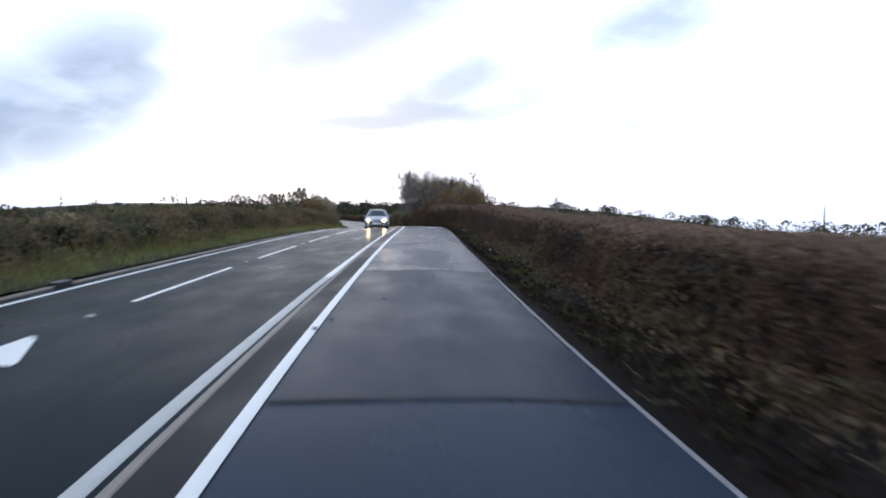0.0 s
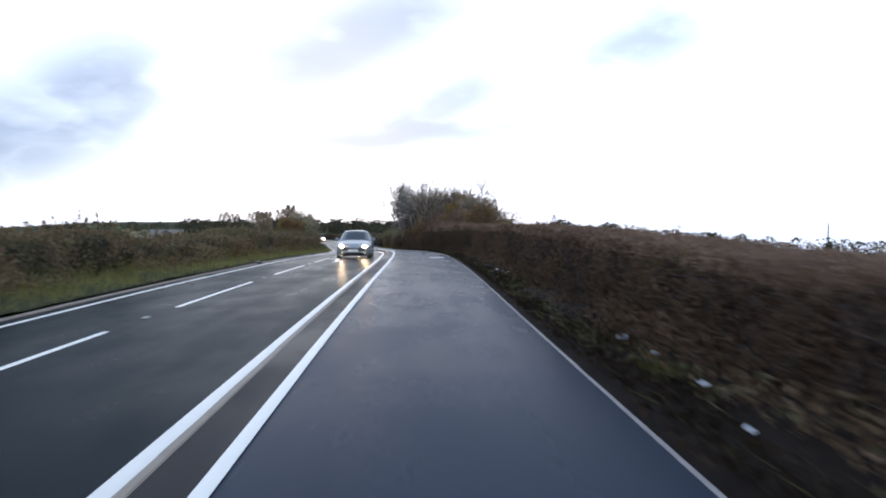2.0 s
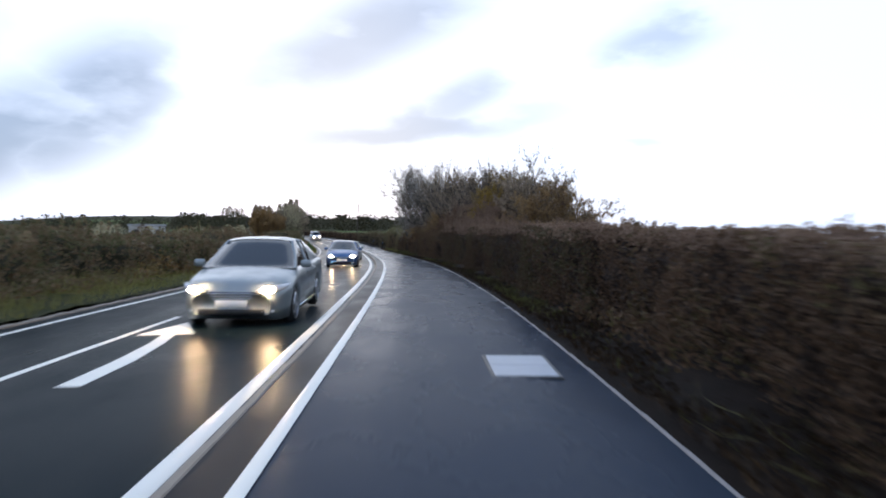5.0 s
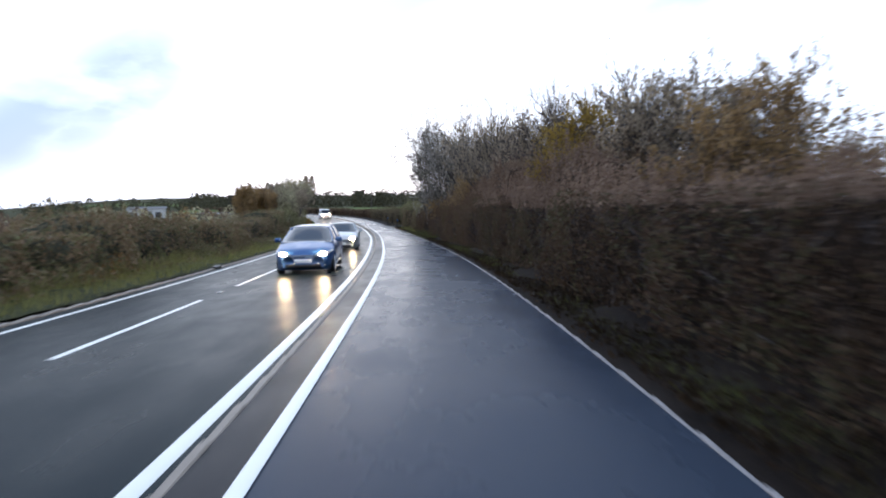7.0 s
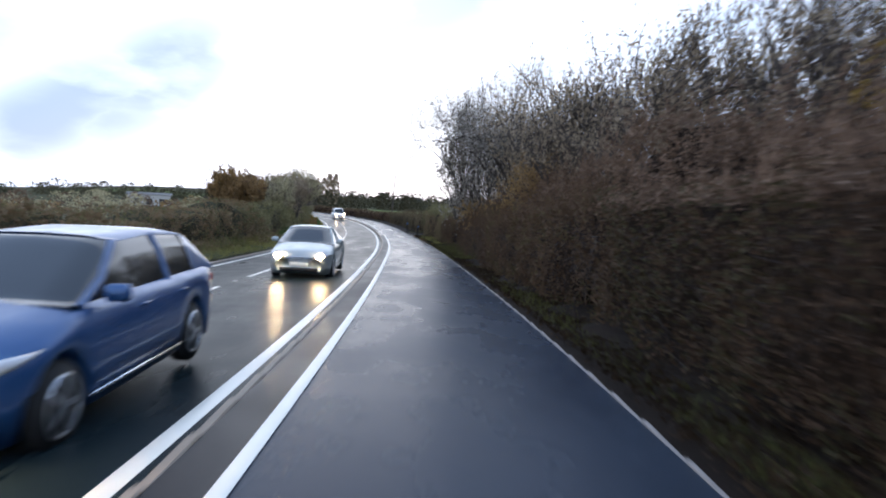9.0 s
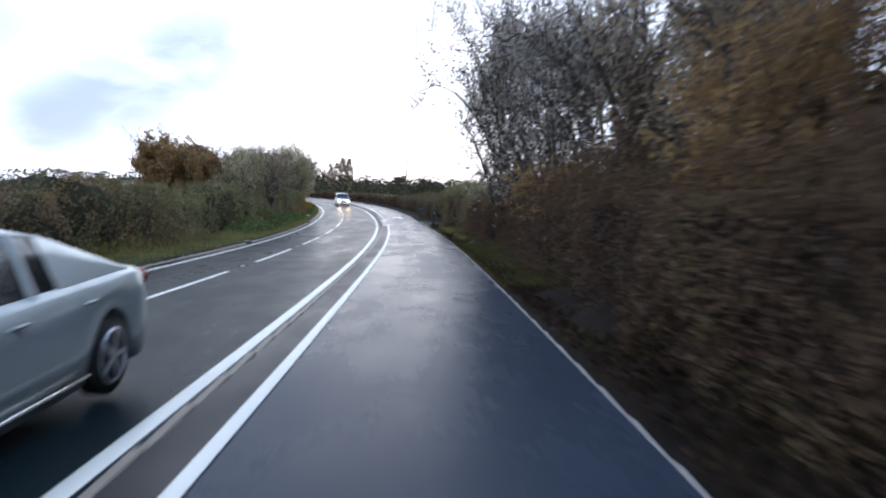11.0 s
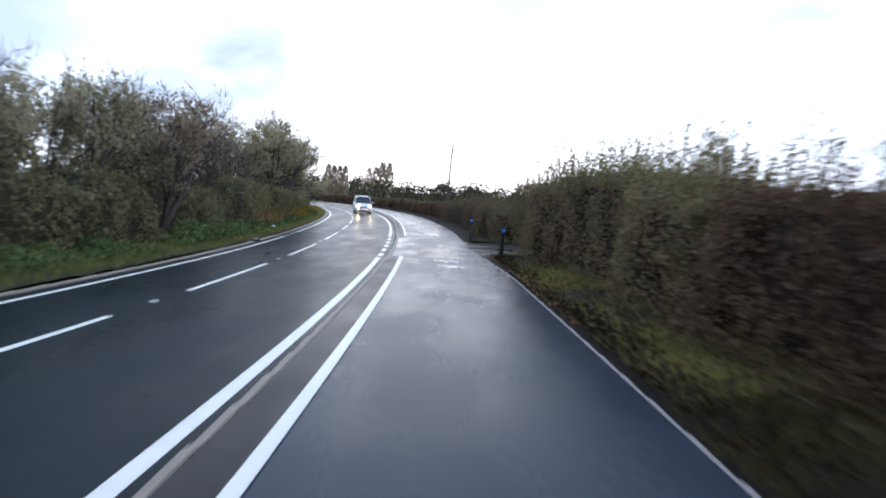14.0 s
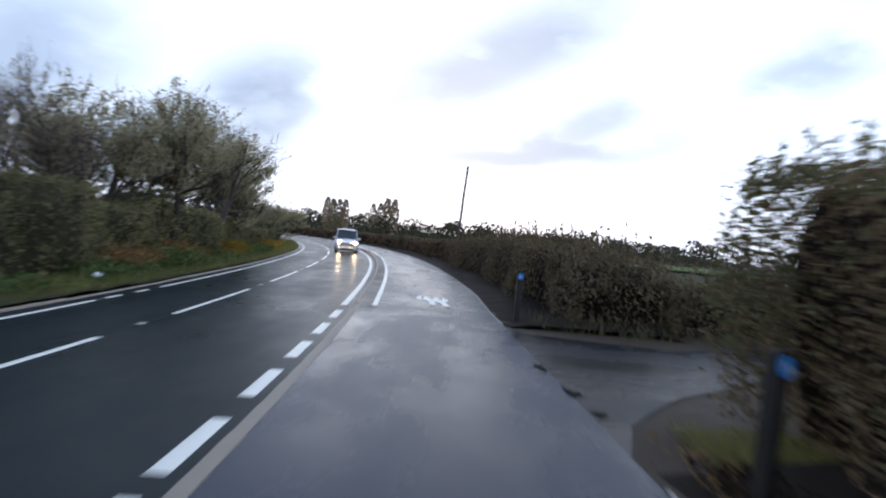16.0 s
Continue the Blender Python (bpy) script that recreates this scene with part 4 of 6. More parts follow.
rng = np.random.RandomState(5)
def ring(az0, az1, r0, r1, n, h0, h1):
    out = []
    for k in range(n):
        az = radians(rng.uniform(az0, az1))
        r = rng.uniform(r0, r1)
        h = rng.uniform(h0, h1)
        out.append((r * math.sin(az), r * math.cos(az), h, h * rng.uniform(1.3, 2.8)))
    return out


woods("far_woods_left", "distant dark tree line on the rising land", ring(-46, -16, 300, 420, 160, 2.5, 6.0), 1)
woods("far_woods_ahead", "distant hazy woodland across the fields", ring(-20, 6, 330, 480, 190, 5, 8), 2)
woods("far_woods_right", "distant broken tree line beyond the fields", ring(4, 48, 330, 520, 120, 3.5, 9.0), 3)

# ---- vehicles ----
def paint(name, base, metal=0.5, rough=0.28):
    m, nt, b = material(name, base, rough, metal)
    b.inputs["Coat Weight"].default_value = 0.6
    b.inputs["Coat Roughness"].default_value = 0.08
    dirt = noise_of(nt, coords(nt, "Object"), 3.0, 6)
    nt.links.new(to_range(nt, dirt, 0.35, 0.75, rough, rough + 0.25), b.inputs["Roughness"])
    return m


M_SILVER = paint("silver_car_paint", (0.24, 0.27, 0.275))
M_PALE = paint("pale_silver_car_paint", (0.36, 0.4, 0.4))
M_BLUECAR = paint("mid_blue_car_paint", (0.022, 0.082, 0.22), 0.4)
M_WHITEVAN = paint("white_van_paint", (0.75, 0.76, 0.77), 0.0, 0.35)
M_GLASS, _, _b = material("dark_car_glass", (0.012, 0.015, 0.017), 0.05, 0.0, 0.6)
M_TYRE = mottled("black_tyre_rubber", (0.008, 0.008, 0.008), (0.02, 0.02, 0.02), 9, (0.6, 0.85), 60, 0.003)
M_RIM = material("alloy_wheel", (0.45, 0.46, 0.48), 0.3, 0.9)[0]
M_TRIM = mottled("black_plastic_trim", (0.008, 0.008, 0.009), (0.02, 0.02, 0.021), 9, (0.35, 0.6), 60, 0.001)
M_CHROME = material("bright_trim", (0.7, 0.71, 0.73), 0.15, 1.0)[0]
M_PLATE = material("white_number_plate", (0.75, 0.75, 0.73), 0.4)[0]
M_TAIL = material("red_tail_lamp", (0.25, 0.008, 0.008), 0.15)[0]
M_LAMP, _nt, _b = material("lit_headlamp", (0.9, 0.9, 0.88), 0.2)
_b.inputs["Emission Color"].default_value = (1.0, 0.70, 0.40, 1)
_b.inputs["Emission Strength"].default_value = 330.0
M_DRL, _nt, _b = material("clear_lamp_glass", (0.6, 0.6, 0.6), 0.1)


def loft(sections, mat, name, cap=True):
    """Skin over cross-sections of equal point count."""
    S_ = np.array(sections, float)
    a, b = S_.shape[:2]
    V = S_.reshape(-1, 3)
    F = [(i * b + j, i * b + j + 1, (i + 1) * b + j + 1, (i + 1) * b + j) for i in range(a - 1) for j in range(b - 1)]
    if cap:
        F += [tuple(range(b)), tuple(reversed([(a - 1) * b + j for j in range(b)]))]
    return mesh_of(name, V, F, mat, True)


def vehicle(name, label, category, L, W, H, colour, shape, s_front, n, lit=True):
    """A car or van facing along -y (front at y = -L/2). shape: bonnet length, scuttle and belt heights, screen and tail rakes, wheel data."""
    root = tagged(new(name), label, category)
    hw = W / 2
    wy = (-L / 2 + shape["front_axle"], -L / 2 + shape["front_axle"] + shape["wheelbase"])
    wr = shape["wheel_r"]
    belt, scut, nose, deck = shape["belt"], shape["scuttle"], shape["nose"], shape["deck"]
    y_scr = -L / 2 + shape["bonnet"]
    y_tail = L / 2 - shape["boot"]
    ys = np.linspace(-L / 2, L / 2, 57)
    secs = []
    fine = np.linspace(-L / 2, L / 2, 400)
    bell = np.hanning(41)

    def soft_line(knots, heights):
        z = np.interp(fine, knots, heights)
        return np.convolve(np.pad(z, 20, 'edge'), bell / bell.sum(), 'valid')

    top_line = soft_line([-L / 2, -L / 2 + 0.09, -L / 2 + 0.34, y_scr, y_tail, L / 2 - 0.12, L / 2], [nose - 0.22, nose - 0.08, nose + (scut - nose) * 0.2, scut, deck, deck - 0.03, deck - 0.2])
    for y in ys:
        endf = min(1, (y + L / 2) / 0.8)
        endr = min(1, (L / 2 - y) / 0.4)
        taper = (1 - 0.3 * (1 - endf) ** 2.4) * (1 - 0.12 * (1 - endr) ** 2)
        top = np.interp(y, fine, top_line)
        zs = np.interp(y, [-L / 2, -L / 2 + 0.25, y_scr, L / 2 - 0.3, L / 2], [nose - 0.26, nose - 0.1, belt - 0.02, belt + 0.03, deck - 0.26])
        zb = np.interp(y, [-L / 2, -L / 2 + 0.15, L / 2 - 0.2, L / 2], [0.28, 0.19, 0.2, 0.26])
        arch = 0.0
        for w in wy:
            q = (wr + 0.055) ** 2 - (y - w) ** 2
            if q > 0:
                arch = max(arch, wr + math.sqrt(q))
        zbs = max(zb, arch)
        zm = max(np.interp(y, [-L / 2, L / 2], [0.46, 0.52]), zbs + 0.02)
        zs = max(zs, zm + 0.05)
        top = max(top, zs + 0.01)
        w0, w1, w2 = hw * 0.955 * taper, hw * taper, hw * 0.965 * taper
        half = [(0.0, zb), (w0 * 0.72, zb), (w0 * 0.73, max(zb, zbs - 0.02)), (w0, zbs), (w1, zm), (w1 * 0.995, (zm + zs) / 2), (w2, zs), (w2 * 0.90, zs + (top - zs) * 0.75), (w2 * 0.55, top), (0.0, top + 0.012)]
        secs.append([(-x, y, z) for x, z in reversed(half[1:])] + [(x, y, z) for x, z in half])
    part("body", loft(secs, colour, "body"), root)
    # cabin
    roof0, roof1 = -L / 2 + shape["roof_from"], L / 2 - shape["roof_to"]
    cab, roof, cys = [], [], np.linspace(y_scr - 0.12, y_tail + 0.1, 41)
    roof_line = soft_line([y_scr - 0.12, roof0, (roof0 + roof1) / 2, roof1, y_tail + 0.1], [scut - 0.04, H - 0.03, H, H - 0.04, deck - 0.04])
    for y in cys:
        zr = np.interp(y, fine, roof_line)
        zb = np.interp(y, [y_scr, y_tail], [scut - 0.06, deck - 0.06]) if True else belt
        zb = min(zb, zr - 0.004)
        t = np.clip((zr - zb) / (H - belt), 0, 1)
        wb, wt = hw * 0.90, hw * (0.90 - shape["tumble"] * t)
        cab.append([(-wb, y, zb), (-wb + (wb - wt) * 0.55, y, zb + (zr - zb) * 0.62), (-wt, y, zr - 0.02 * t), (-wt * 0.6, y, zr + 0.012 * t), (0, y, zr + 0.02 * t), (wt * 0.6, y, zr + 0.012 * t), (wt, y, zr - 0.02 * t), (wb - (wb - wt) * 0.55, y, zb + (zr - zb) * 0.62), (wb, y, zb)])
        if roof0 - 0.02 <= y <= roof1 + (0.02 if not shape.get("solid_rear") else 9):
            roof.append([(-wt - 0.006, y, zr - 0.05), (-wt - 0.008, y, zr - 0.012), (-wt * 0.6, y, zr + 0.022), (0, y, zr + 0.03), (wt * 0.6, y, zr + 0.022), (wt + 0.008, y, zr - 0.012), (wt + 0.006, y, zr - 0.05)])
    part("window_glass", loft(cab, M_GLASS, "window_glass"), root, "dark tinted window glass")
    part("roof", loft(roof, colour, "roof"), root)
    cab = np.array(cab)

    def pillar(side, y0, y1, r):
        pa = [np.interp(y0, cys, cab[:, 0 if side < 0 else 8, k]) for k in range(3)]
        pb = [np.interp(y1, cys, cab[:, 2 if side < 0 else 6, k]) for k in range(3)]
        pm = [(np.interp((y0 + y1) / 2, cys, cab[:, 1 if side < 0 else 7, k])) for k in range(3)]
        v, f_ = tube([pa, pm, pb], [r, r * 0.85, r * 0.8], 6)
        part("pillar", mesh_of("pillar", v, f_, colour, True), root)

    for side in (-1, 1):
        pillar(side, y_scr - 0.02, roof0 + 0.02, 0.042)
        pillar(side, (roof0 + roof1) / 2 + 0.02, (roof0 + roof1) / 2 + 0.05, 0.035)
        pick = [i for i, y in enumerate(cys) if y >= roof1 - 0.12]
        cols = (0, 1, 2) if side < 0 else (8, 7, 6)
        panel = [[(cab[i, c, 0] + side * (0.008 if c != cols[2] else 0.012), cab[i, c, 1], cab[i, c, 2] + 0.004) for c in cols] + [(cab[i, cols[2], 0] - side * 0.07, cab[i, cols[2], 1], cab[i, cols[2], 2] + 0.016)] for i in pick]
        part("rear_quarter", loft(panel, colour, "rear_quarter", cap=False), root)
    # wheels
    for sx in (-1, 1):
        for y in wy:
            wheel = part("wheel", None, root, m=pose(sx * (hw - 0.115), y, wr, 0, 90, 0))
            bm = bmesh.new()
            bmesh.ops.create_cone(bm, cap_ends=True, segments=28, radius1=wr, radius2=wr, depth=0.2)
            bmesh.ops.bevel(bm, geom=[e for e in bm.edges if abs(e.verts[0].co.z - e.verts[1].co.z) < 1e-6], offset=0.03, segments=2, affect='EDGES')
            part("tyre", mesh_from_bm(bm, "tyre", M_TYRE, True), wheel)
            bm = bmesh.new()
            ang = np.linspace(0, 2 * np.pi, 25)
            for side_z in (-0.1, 0.1):
                rv, rf = tube(np.column_stack([np.cos(ang) * wr * 0.66, np.sin(ang) * wr * 0.66, np.full(25, side_z)]), np.full(25, 0.018), 5)
                vs = [bm.verts.new(p) for p in rv]
                for q in rf:
                    bm.faces.new([vs[i] for i in q])
            bmesh.ops.create_cone(bm, cap_ends=True, segments=12, radius1=wr * 0.16, radius2=wr * 0.16, depth=0.216)
            for k in range(5):
                sp = bmesh.ops.create_cube(bm, size=1.0)["verts"]
                bmesh.ops.scale(bm, vec=(wr * 0.13, wr * 0.6, 0.222), verts=sp)
                bmesh.ops.translate(bm, vec=(0, wr * 0.34, 0), verts=sp)
                bmesh.ops.rotate(bm, verts=sp, cent=(0, 0, 0), matrix=Matrix.Rotation(radians(72 * k), 3, 'Z'))
            part("rim", mesh_from_bm(bm, "rim", M_RIM), wheel)
    # front
    yf = -L / 2

    def lump_part(nm, mat, x, y, z, sx, sy, sz, bev=0.02, rot=(0, 0, 0), lab=""):
        bm = block(sx, sy, sz, min(bev, sx * 0.3, sy * 0.3, sz * 0.3))
        return part(nm, mesh_from_bm(bm, nm, mat, True), root, lab, pose(x, y, z, *rot))

    lz = nose - 0.11
    for sx in (-1, 1):
        stations = []
        for px, dy, zc, hh in ((0.42, -0.012, -0.01, 0.035), (0.52, -0.016, 0.0, 0.09), (0.62, -0.008, 0.01, 0.12), (0.74, 0.05, 0.02, 0.125), (0.84, 0.16, 0.035, 0.11), (0.92, 0.32, 0.06, 0.07), (0.955, 0.5, 0.085, 0.02)):
            x0, y0, z0 = px * hw, yf + dy, lz + zc
            stations.append([(sx * x0, y0 + 0.06, z0 - hh / 2), (sx * (x0 + 0.004), y0 + 0.005, z0 - hh / 2), (sx * (x0 + 0.022), y0 - 0.016, z0 - hh * 0.15), (sx * (x0 + 0.02), y0 - 0.008, z0 + hh * 0.25), (sx * x0, y0 + 0.02, z0 + hh / 2), (sx * x0, y0 + 0.07, z0 + hh / 2)])
        lens = part("headlight", loft(stations, M_DRL, "headlight"), root, "clear headlamp glass")
        if lit:
            bm = bmesh.new()
            bmesh.ops.create_uvsphere(bm, u_segments=14, v_segments=8, radius=1.0)
            bmesh.ops.scale(bm, vec=(0.105, 0.045, 0.06), verts=bm.verts)
            part("lamp", mesh_from_bm(bm, "lamp", M_LAMP, True), lens, "lit lamp", pose(sx * hw * 0.66, yf + 0.005, lz + 0.012, 0, 0, sx * 20))
        lump_part("fog_lamp", M_DRL, sx * (hw - 0.34), yf + 0.05, 0.34, 0.22, 0.08, 0.06, 0.02, (0, 0, sx * 14))
        mir = lump_part("wing_mirror", colour, sx * (hw + 0.07), y_scr + 0.28, belt + 0.1, 0.2, 0.1, 0.14, 0.04, (0, 0, sx * 8))
        lump_part("tail_light", M_TAIL, sx * (hw - 0.2), L / 2 - 0.1, deck - 0.16, 0.3, 0.16, 0.14, 0.04, (0, 0, -sx * 22), "red tail lamp")
        for k in (0, 1):
            lump_part("door_handle", colour, sx * (hw * 0.985), y_scr + 1.05 + 0.95 * k, belt - 0.1, 0.03, 0.17, 0.03, 0.01)
        lump_part("sill_trim", M_TRIM if shape.get("plain") else M_CHROME, sx * (hw * 0.985), (wy[0] + wy[1]) / 2, 0.28, 0.03, shape["wheelbase"] - 2 * wr - 0.2, 0.035, 0.01)
    lump_part("grille", M_TRIM, 0, yf + 0.035, nose - 0.2, W * 0.44, 0.06, 0.13, 0.02)
    for k in range(3):
        lump_part("grille_bar", M_CHROME, 0, yf + 0.004, nose - 0.16 - 0.045 * k, W * (0.42 - 0.03 * k), 0.014, 0.012, 0.004)
    lump_part("lower_intake", M_TRIM, 0, yf + 0.03, 0.33, W * 0.6, 0.08, 0.12, 0.02)
    lump_part("number_plate", M_PLATE, 0, yf - 0.005, 0.47, 0.52, 0.02, 0.11, 0.004, lab="plain pale number plate")
    lump_part("number_plate", M_PLATE, 0, L / 2 + 0.004, 0.62, 0.52, 0.02, 0.11, 0.004, lab="plain pale number plate")
    lump_part("underbody", M_TRIM, 0, 0, 0.27, W * 0.8, L * 0.86, 0.16, 0.03)
    root.matrix_basis = frame_at(s_front + L / 2, n, road_dz(n) + 0.002, 0.0)
    return root


HATCH = dict(front_axle=0.80, wheelbase=2.69, wheel_r=0.32, belt=0.93, scuttle=1.0, nose=0.78, deck=1.0, bonnet=1.15, boot=0.12, roof_from=2.05, roof_to=0.6, tumble=0.24)
SALOON = dict(front_axle=0.92, wheelbase=2.74, wheel_r=0.335, belt=0.95, scuttle=1.01, nose=0.8, deck=1.06, bonnet=1.3, boot=0.55, roof_from=2.2, roof_to=1.55, tumble=0.26)
VAN = dict(front_axle=0.85, wheelbase=2.75, wheel_r=0.32, belt=1.05, scuttle=1.12, nose=0.92, deck=1.2, bonnet=0.95, boot=0.08, roof_from=1.65, roof_to=0.2, tumble=0.12, solid_rear=True, plain=True)
vehicle("car", "silver family saloon with lit headlamps on the wet road", "car", 4.83, 1.85, 1.50, M_SILVER, SALOON, 51.9, -2.12)
vehicle("car", "blue hatchback with lit headlamps on the wet road", "car", 4.32, 1.77, 1.43, M_BLUECAR, HATCH, 77.6, -2.3)
vehicle("car", "pale silver saloon with lit headlamps on the wet road", "car", 4.58, 1.77, 1.45, M_PALE, SALOON, 92.6, -2.2)
vehicle("van", "small white van with lit headlamps coming round the bend", "van", 4.4, 1.8, 1.85, M_WHITEVAN, VAN, 187.0, -2.25)

# ---- field entrance ----
def cross_sheet(near, far, n0, n1, step, mats, dz):
    """A sheet running off to the right between two edges given as s over n."""
    nn = np.arange(n0, n1 + step * 0.5, step)
    k = 9
    V, U = [], []
    for j in range(k):
        f = j / (k - 1)
        s = near(nn) * (1 - f) + far(nn) * f
        V.append(at(s, nn, dz(nn)))
        U.append(np.stack([nn, s], -1))
    V, U = np.stack(V, 1).reshape(-1, 3), np.stack(U, 1).reshape(-1, 2)
    i = (np.arange(len(nn) - 1)[:, None] * k + np.arange(k - 1)[None]).ravel()
    return mesh_of("sheet", V, np.stack([i, i + 1, i + 1 + k, i + k], -1), mats, True, U)


ent_dz = lambda n: np.interp(n, [2.6, 3.2, 6, 12, 20, 28, 34], [-0.055, -0.055, -0.08, -0.15, -0.28, -0.45, -0.8])
tagged(new("entrance_verge", cross_sheet(lambda n: np.full(len(n), 136.0), lambda n: np.full(len(n), 152.0), 2.72, 34, 0.8, M_MUD, lambda n: ent_dz(n) - 0.015)),
       "trodden muddy grass round the field entrance", "verge", kind="structure")
tagged(new("entrance_lane", cross_sheet(lambda n: np.interp(n, [2.66, 3.0, 3.56, 4.1, 4.7, 5.9, 8, 30], [139.2, 140.3, 141.2, 141.9, 142.4, 143.6, 144.4, 147]),
                                        lambda n: np.interp(n, [2.66, 3.1, 4.7, 5.8, 7.7, 30], [147.8, 146.6, 146.2, 146.1, 147.4, 150.6]), 2.66, 31, 0.35, M_LANE, ent_dz)),
       "wet dark lane turning off into a field", "lane", kind="structure")

# ---- kerbs ----
def kerb_run(name, label, stone, mesh, n, dz, s0, s1, length=0.915):
    root = tagged(new(name), label, "kerb", kind="structure")
    r = random.Random(sum(map(ord, label)))
    s = s0
    while s < s1:
        th = math.degrees(float(heading(s + length / 2)))
        p = at(s + length / 2, n(s + length / 2) if callable(n) else n, dz(s) if callable(dz) else dz)
        part(stone, mesh, root, m=pose(p[0], p[1], p[2] + r.uniform(-0.002, 0.002), r.uniform(-0.15, 0.15), r.uniform(-0.5, 0.5), th + r.uniform(-0.25, 0.25)))
        s += length
    return root


def battered_kerb(top, foot, lz):
    """A kerbstone whose road face slopes back to a narrower top."""
    bm = block(foot, 0.908, lz, 0.012)
    for v in bm.verts:
        if v.co.z > 0 and v.co.x < 0:
            v.co.x += foot - top
    return mesh_from_bm(bm, "kerbstone", M_KERB)


kerb_mesh = battered_kerb(0.082, 0.115, 0.26)
edge_mesh = mesh_from_bm(block(0.042, 0.908, 0.16, 0.005), "edging_stone", M_EDGING)
kerb_run("kerb_near", "grey concrete kerb between road and cycle path", "kerbstone", kerb_mesh, -0.455, -0.129, -6, 134.6)
flat_kerb = mesh_from_bm(block(0.14, 0.908, 0.2, 0.01), "kerbstone", M_KERB)
kerb_run("kerb_dropped", "flat dropped concrete kerb across the field entrance", "kerbstone", flat_kerb, -0.375, -0.104, 136.3, 149.0)
for s_, turn_ in ((135.78, -4.6), (150.0, 4.6)):
    ob = tagged(new("kerb_ramp", mesh_from_bm(block(0.125, 0.97, 0.22, 0.012), "kerb_ramp", M_KERB)), "sloping concrete kerbstone beside the dropped kerb", "kerb", kind="structure")
    ob.matrix_basis = frame_at(s_, -0.415, -0.114, turn_)
kerb_run("kerb_near_beyond", "grey concrete kerb past the field entrance", "kerbstone", kerb_mesh, -0.455, -0.129, 150.5, 195)
kerb_run("kerb_far", "low weathered concrete kerb below the grass verge", "kerbstone", mesh_from_bm(block(0.13, 0.908, 0.24, 0.014), "kerbstone", M_KERB), -6.07, lambda s: road_dz(-6.07) - 0.08 - 0.02 * float(smooth01((s - 146.5) / 1.5) * smooth01((154 - s) / 1.5)), -6, 200)
kerb_run("path_edging", "thin pale concrete edging along the cycle path", "edging_stone", edge_mesh, right_edge, -0.118, -6, 138.4)
kerb_run("path_edging_beyond", "thin pale concrete edging past the field entrance", "edging_stone", edge_mesh, right_edge, -0.118, 147.8, 190)
tagged(new("kerb_near_rest", sheet(195, S_TO, 1.0, [(-0.55, -0.2), (-0.545, -0.01), (-0.40, -0.005), (-0.40, -0.1)], M_KERB)), "grey concrete kerb round the far bend", "kerb", kind="structure")
tagged(new("kerb_far_rest", sheet(200, S_TO, 1.0, [(-6.13, -0.3), (-6.13, -0.18), (-6.01, -0.18), (-6.005, -0.3)], M_KERB)), "low concrete kerb round the far bend", "kerb", kind="structure")

# older, darker slab of path between two cross joints
tagged(new("path_patch", sheet(5.1, 14.9, 0.49, [(0.08, 0.004), (1.2, 0.017), (2.0, 0.005), (2.84, -0.038)], asphalt("older_path_asphalt", (0.02, 0.025, 0.035), (0.042, 0.051, 0.068), 0.3, 0.45, 0.6, 0.06))),
       "older dark asphalt patch across the cycle path", "path patch", kind="structure")

for s_ in (5.1, 14.9):
    tagged(new("path_joint", sheet(s_ - 0.03, s_ + 0.04, 0.035, [(0.08, 0.008), (1.2, 0.021), (2.0, 0.009), (2.84, -0.034)], M_TAR)), "dark sealed joint across the cycle path", "path joint", kind="structure")

tagged(new("crossing_patch", sheet(136.9, 147.9, 0.4, [(-0.30, -0.007), (1.2, 0.016), (2.0, 0.004), (2.66, -0.034)], M_CROSSING)), "shiny wet asphalt patch across the lane mouth", "path patch", kind="structure")

# ---- painted symbols ----
def stroke(pts, width):
    """Vertices and faces of one flat painted stroke in (along, across)."""
    p = np.asarray(pts, float)
    V, F = [], []
    for i in range(len(p)):
        t = p[min(i + 1, len(p) - 1)] - p[max(i - 1, 0)]
        t = t / (np.linalg.norm(t) + 1e-9)
        nrm = np.array([-t[1], t[0]])
        w = width[i] if isinstance(width, (list, tuple)) else width
        V += [p[i] + nrm * w / 2, p[i] - nrm * w / 2]
    for i in range(len(p) - 1):
        F.append((2 * i, 2 * i + 1, 2 * i + 3, 2 * i + 2))
    return V, F


def symbol(name, label, s0, n0, strokes, dz, mat=M_PAINT):
    root = tagged(new(name), label, "road marking")
    for k, (nm, pts, w) in enumerate(strokes):
        V, F = stroke(pts, w)
        V = np.array(V)
        nn = n0 + V[:, 1]
        W = at(s0 + V[:, 0], nn, (dz(nn) if callable(dz) else dz) + 0.0012 * k)
        part(nm, mesh_of(nm, W, [tuple(reversed(f)) for f in F], mat), root)
    return root


def oval(cs, cn, rs, rn, k=18):
    return [(cs + rs * math.cos(a), cn + rn * math.sin(a)) for a in np.linspace(0, 2 * math.pi, k)]


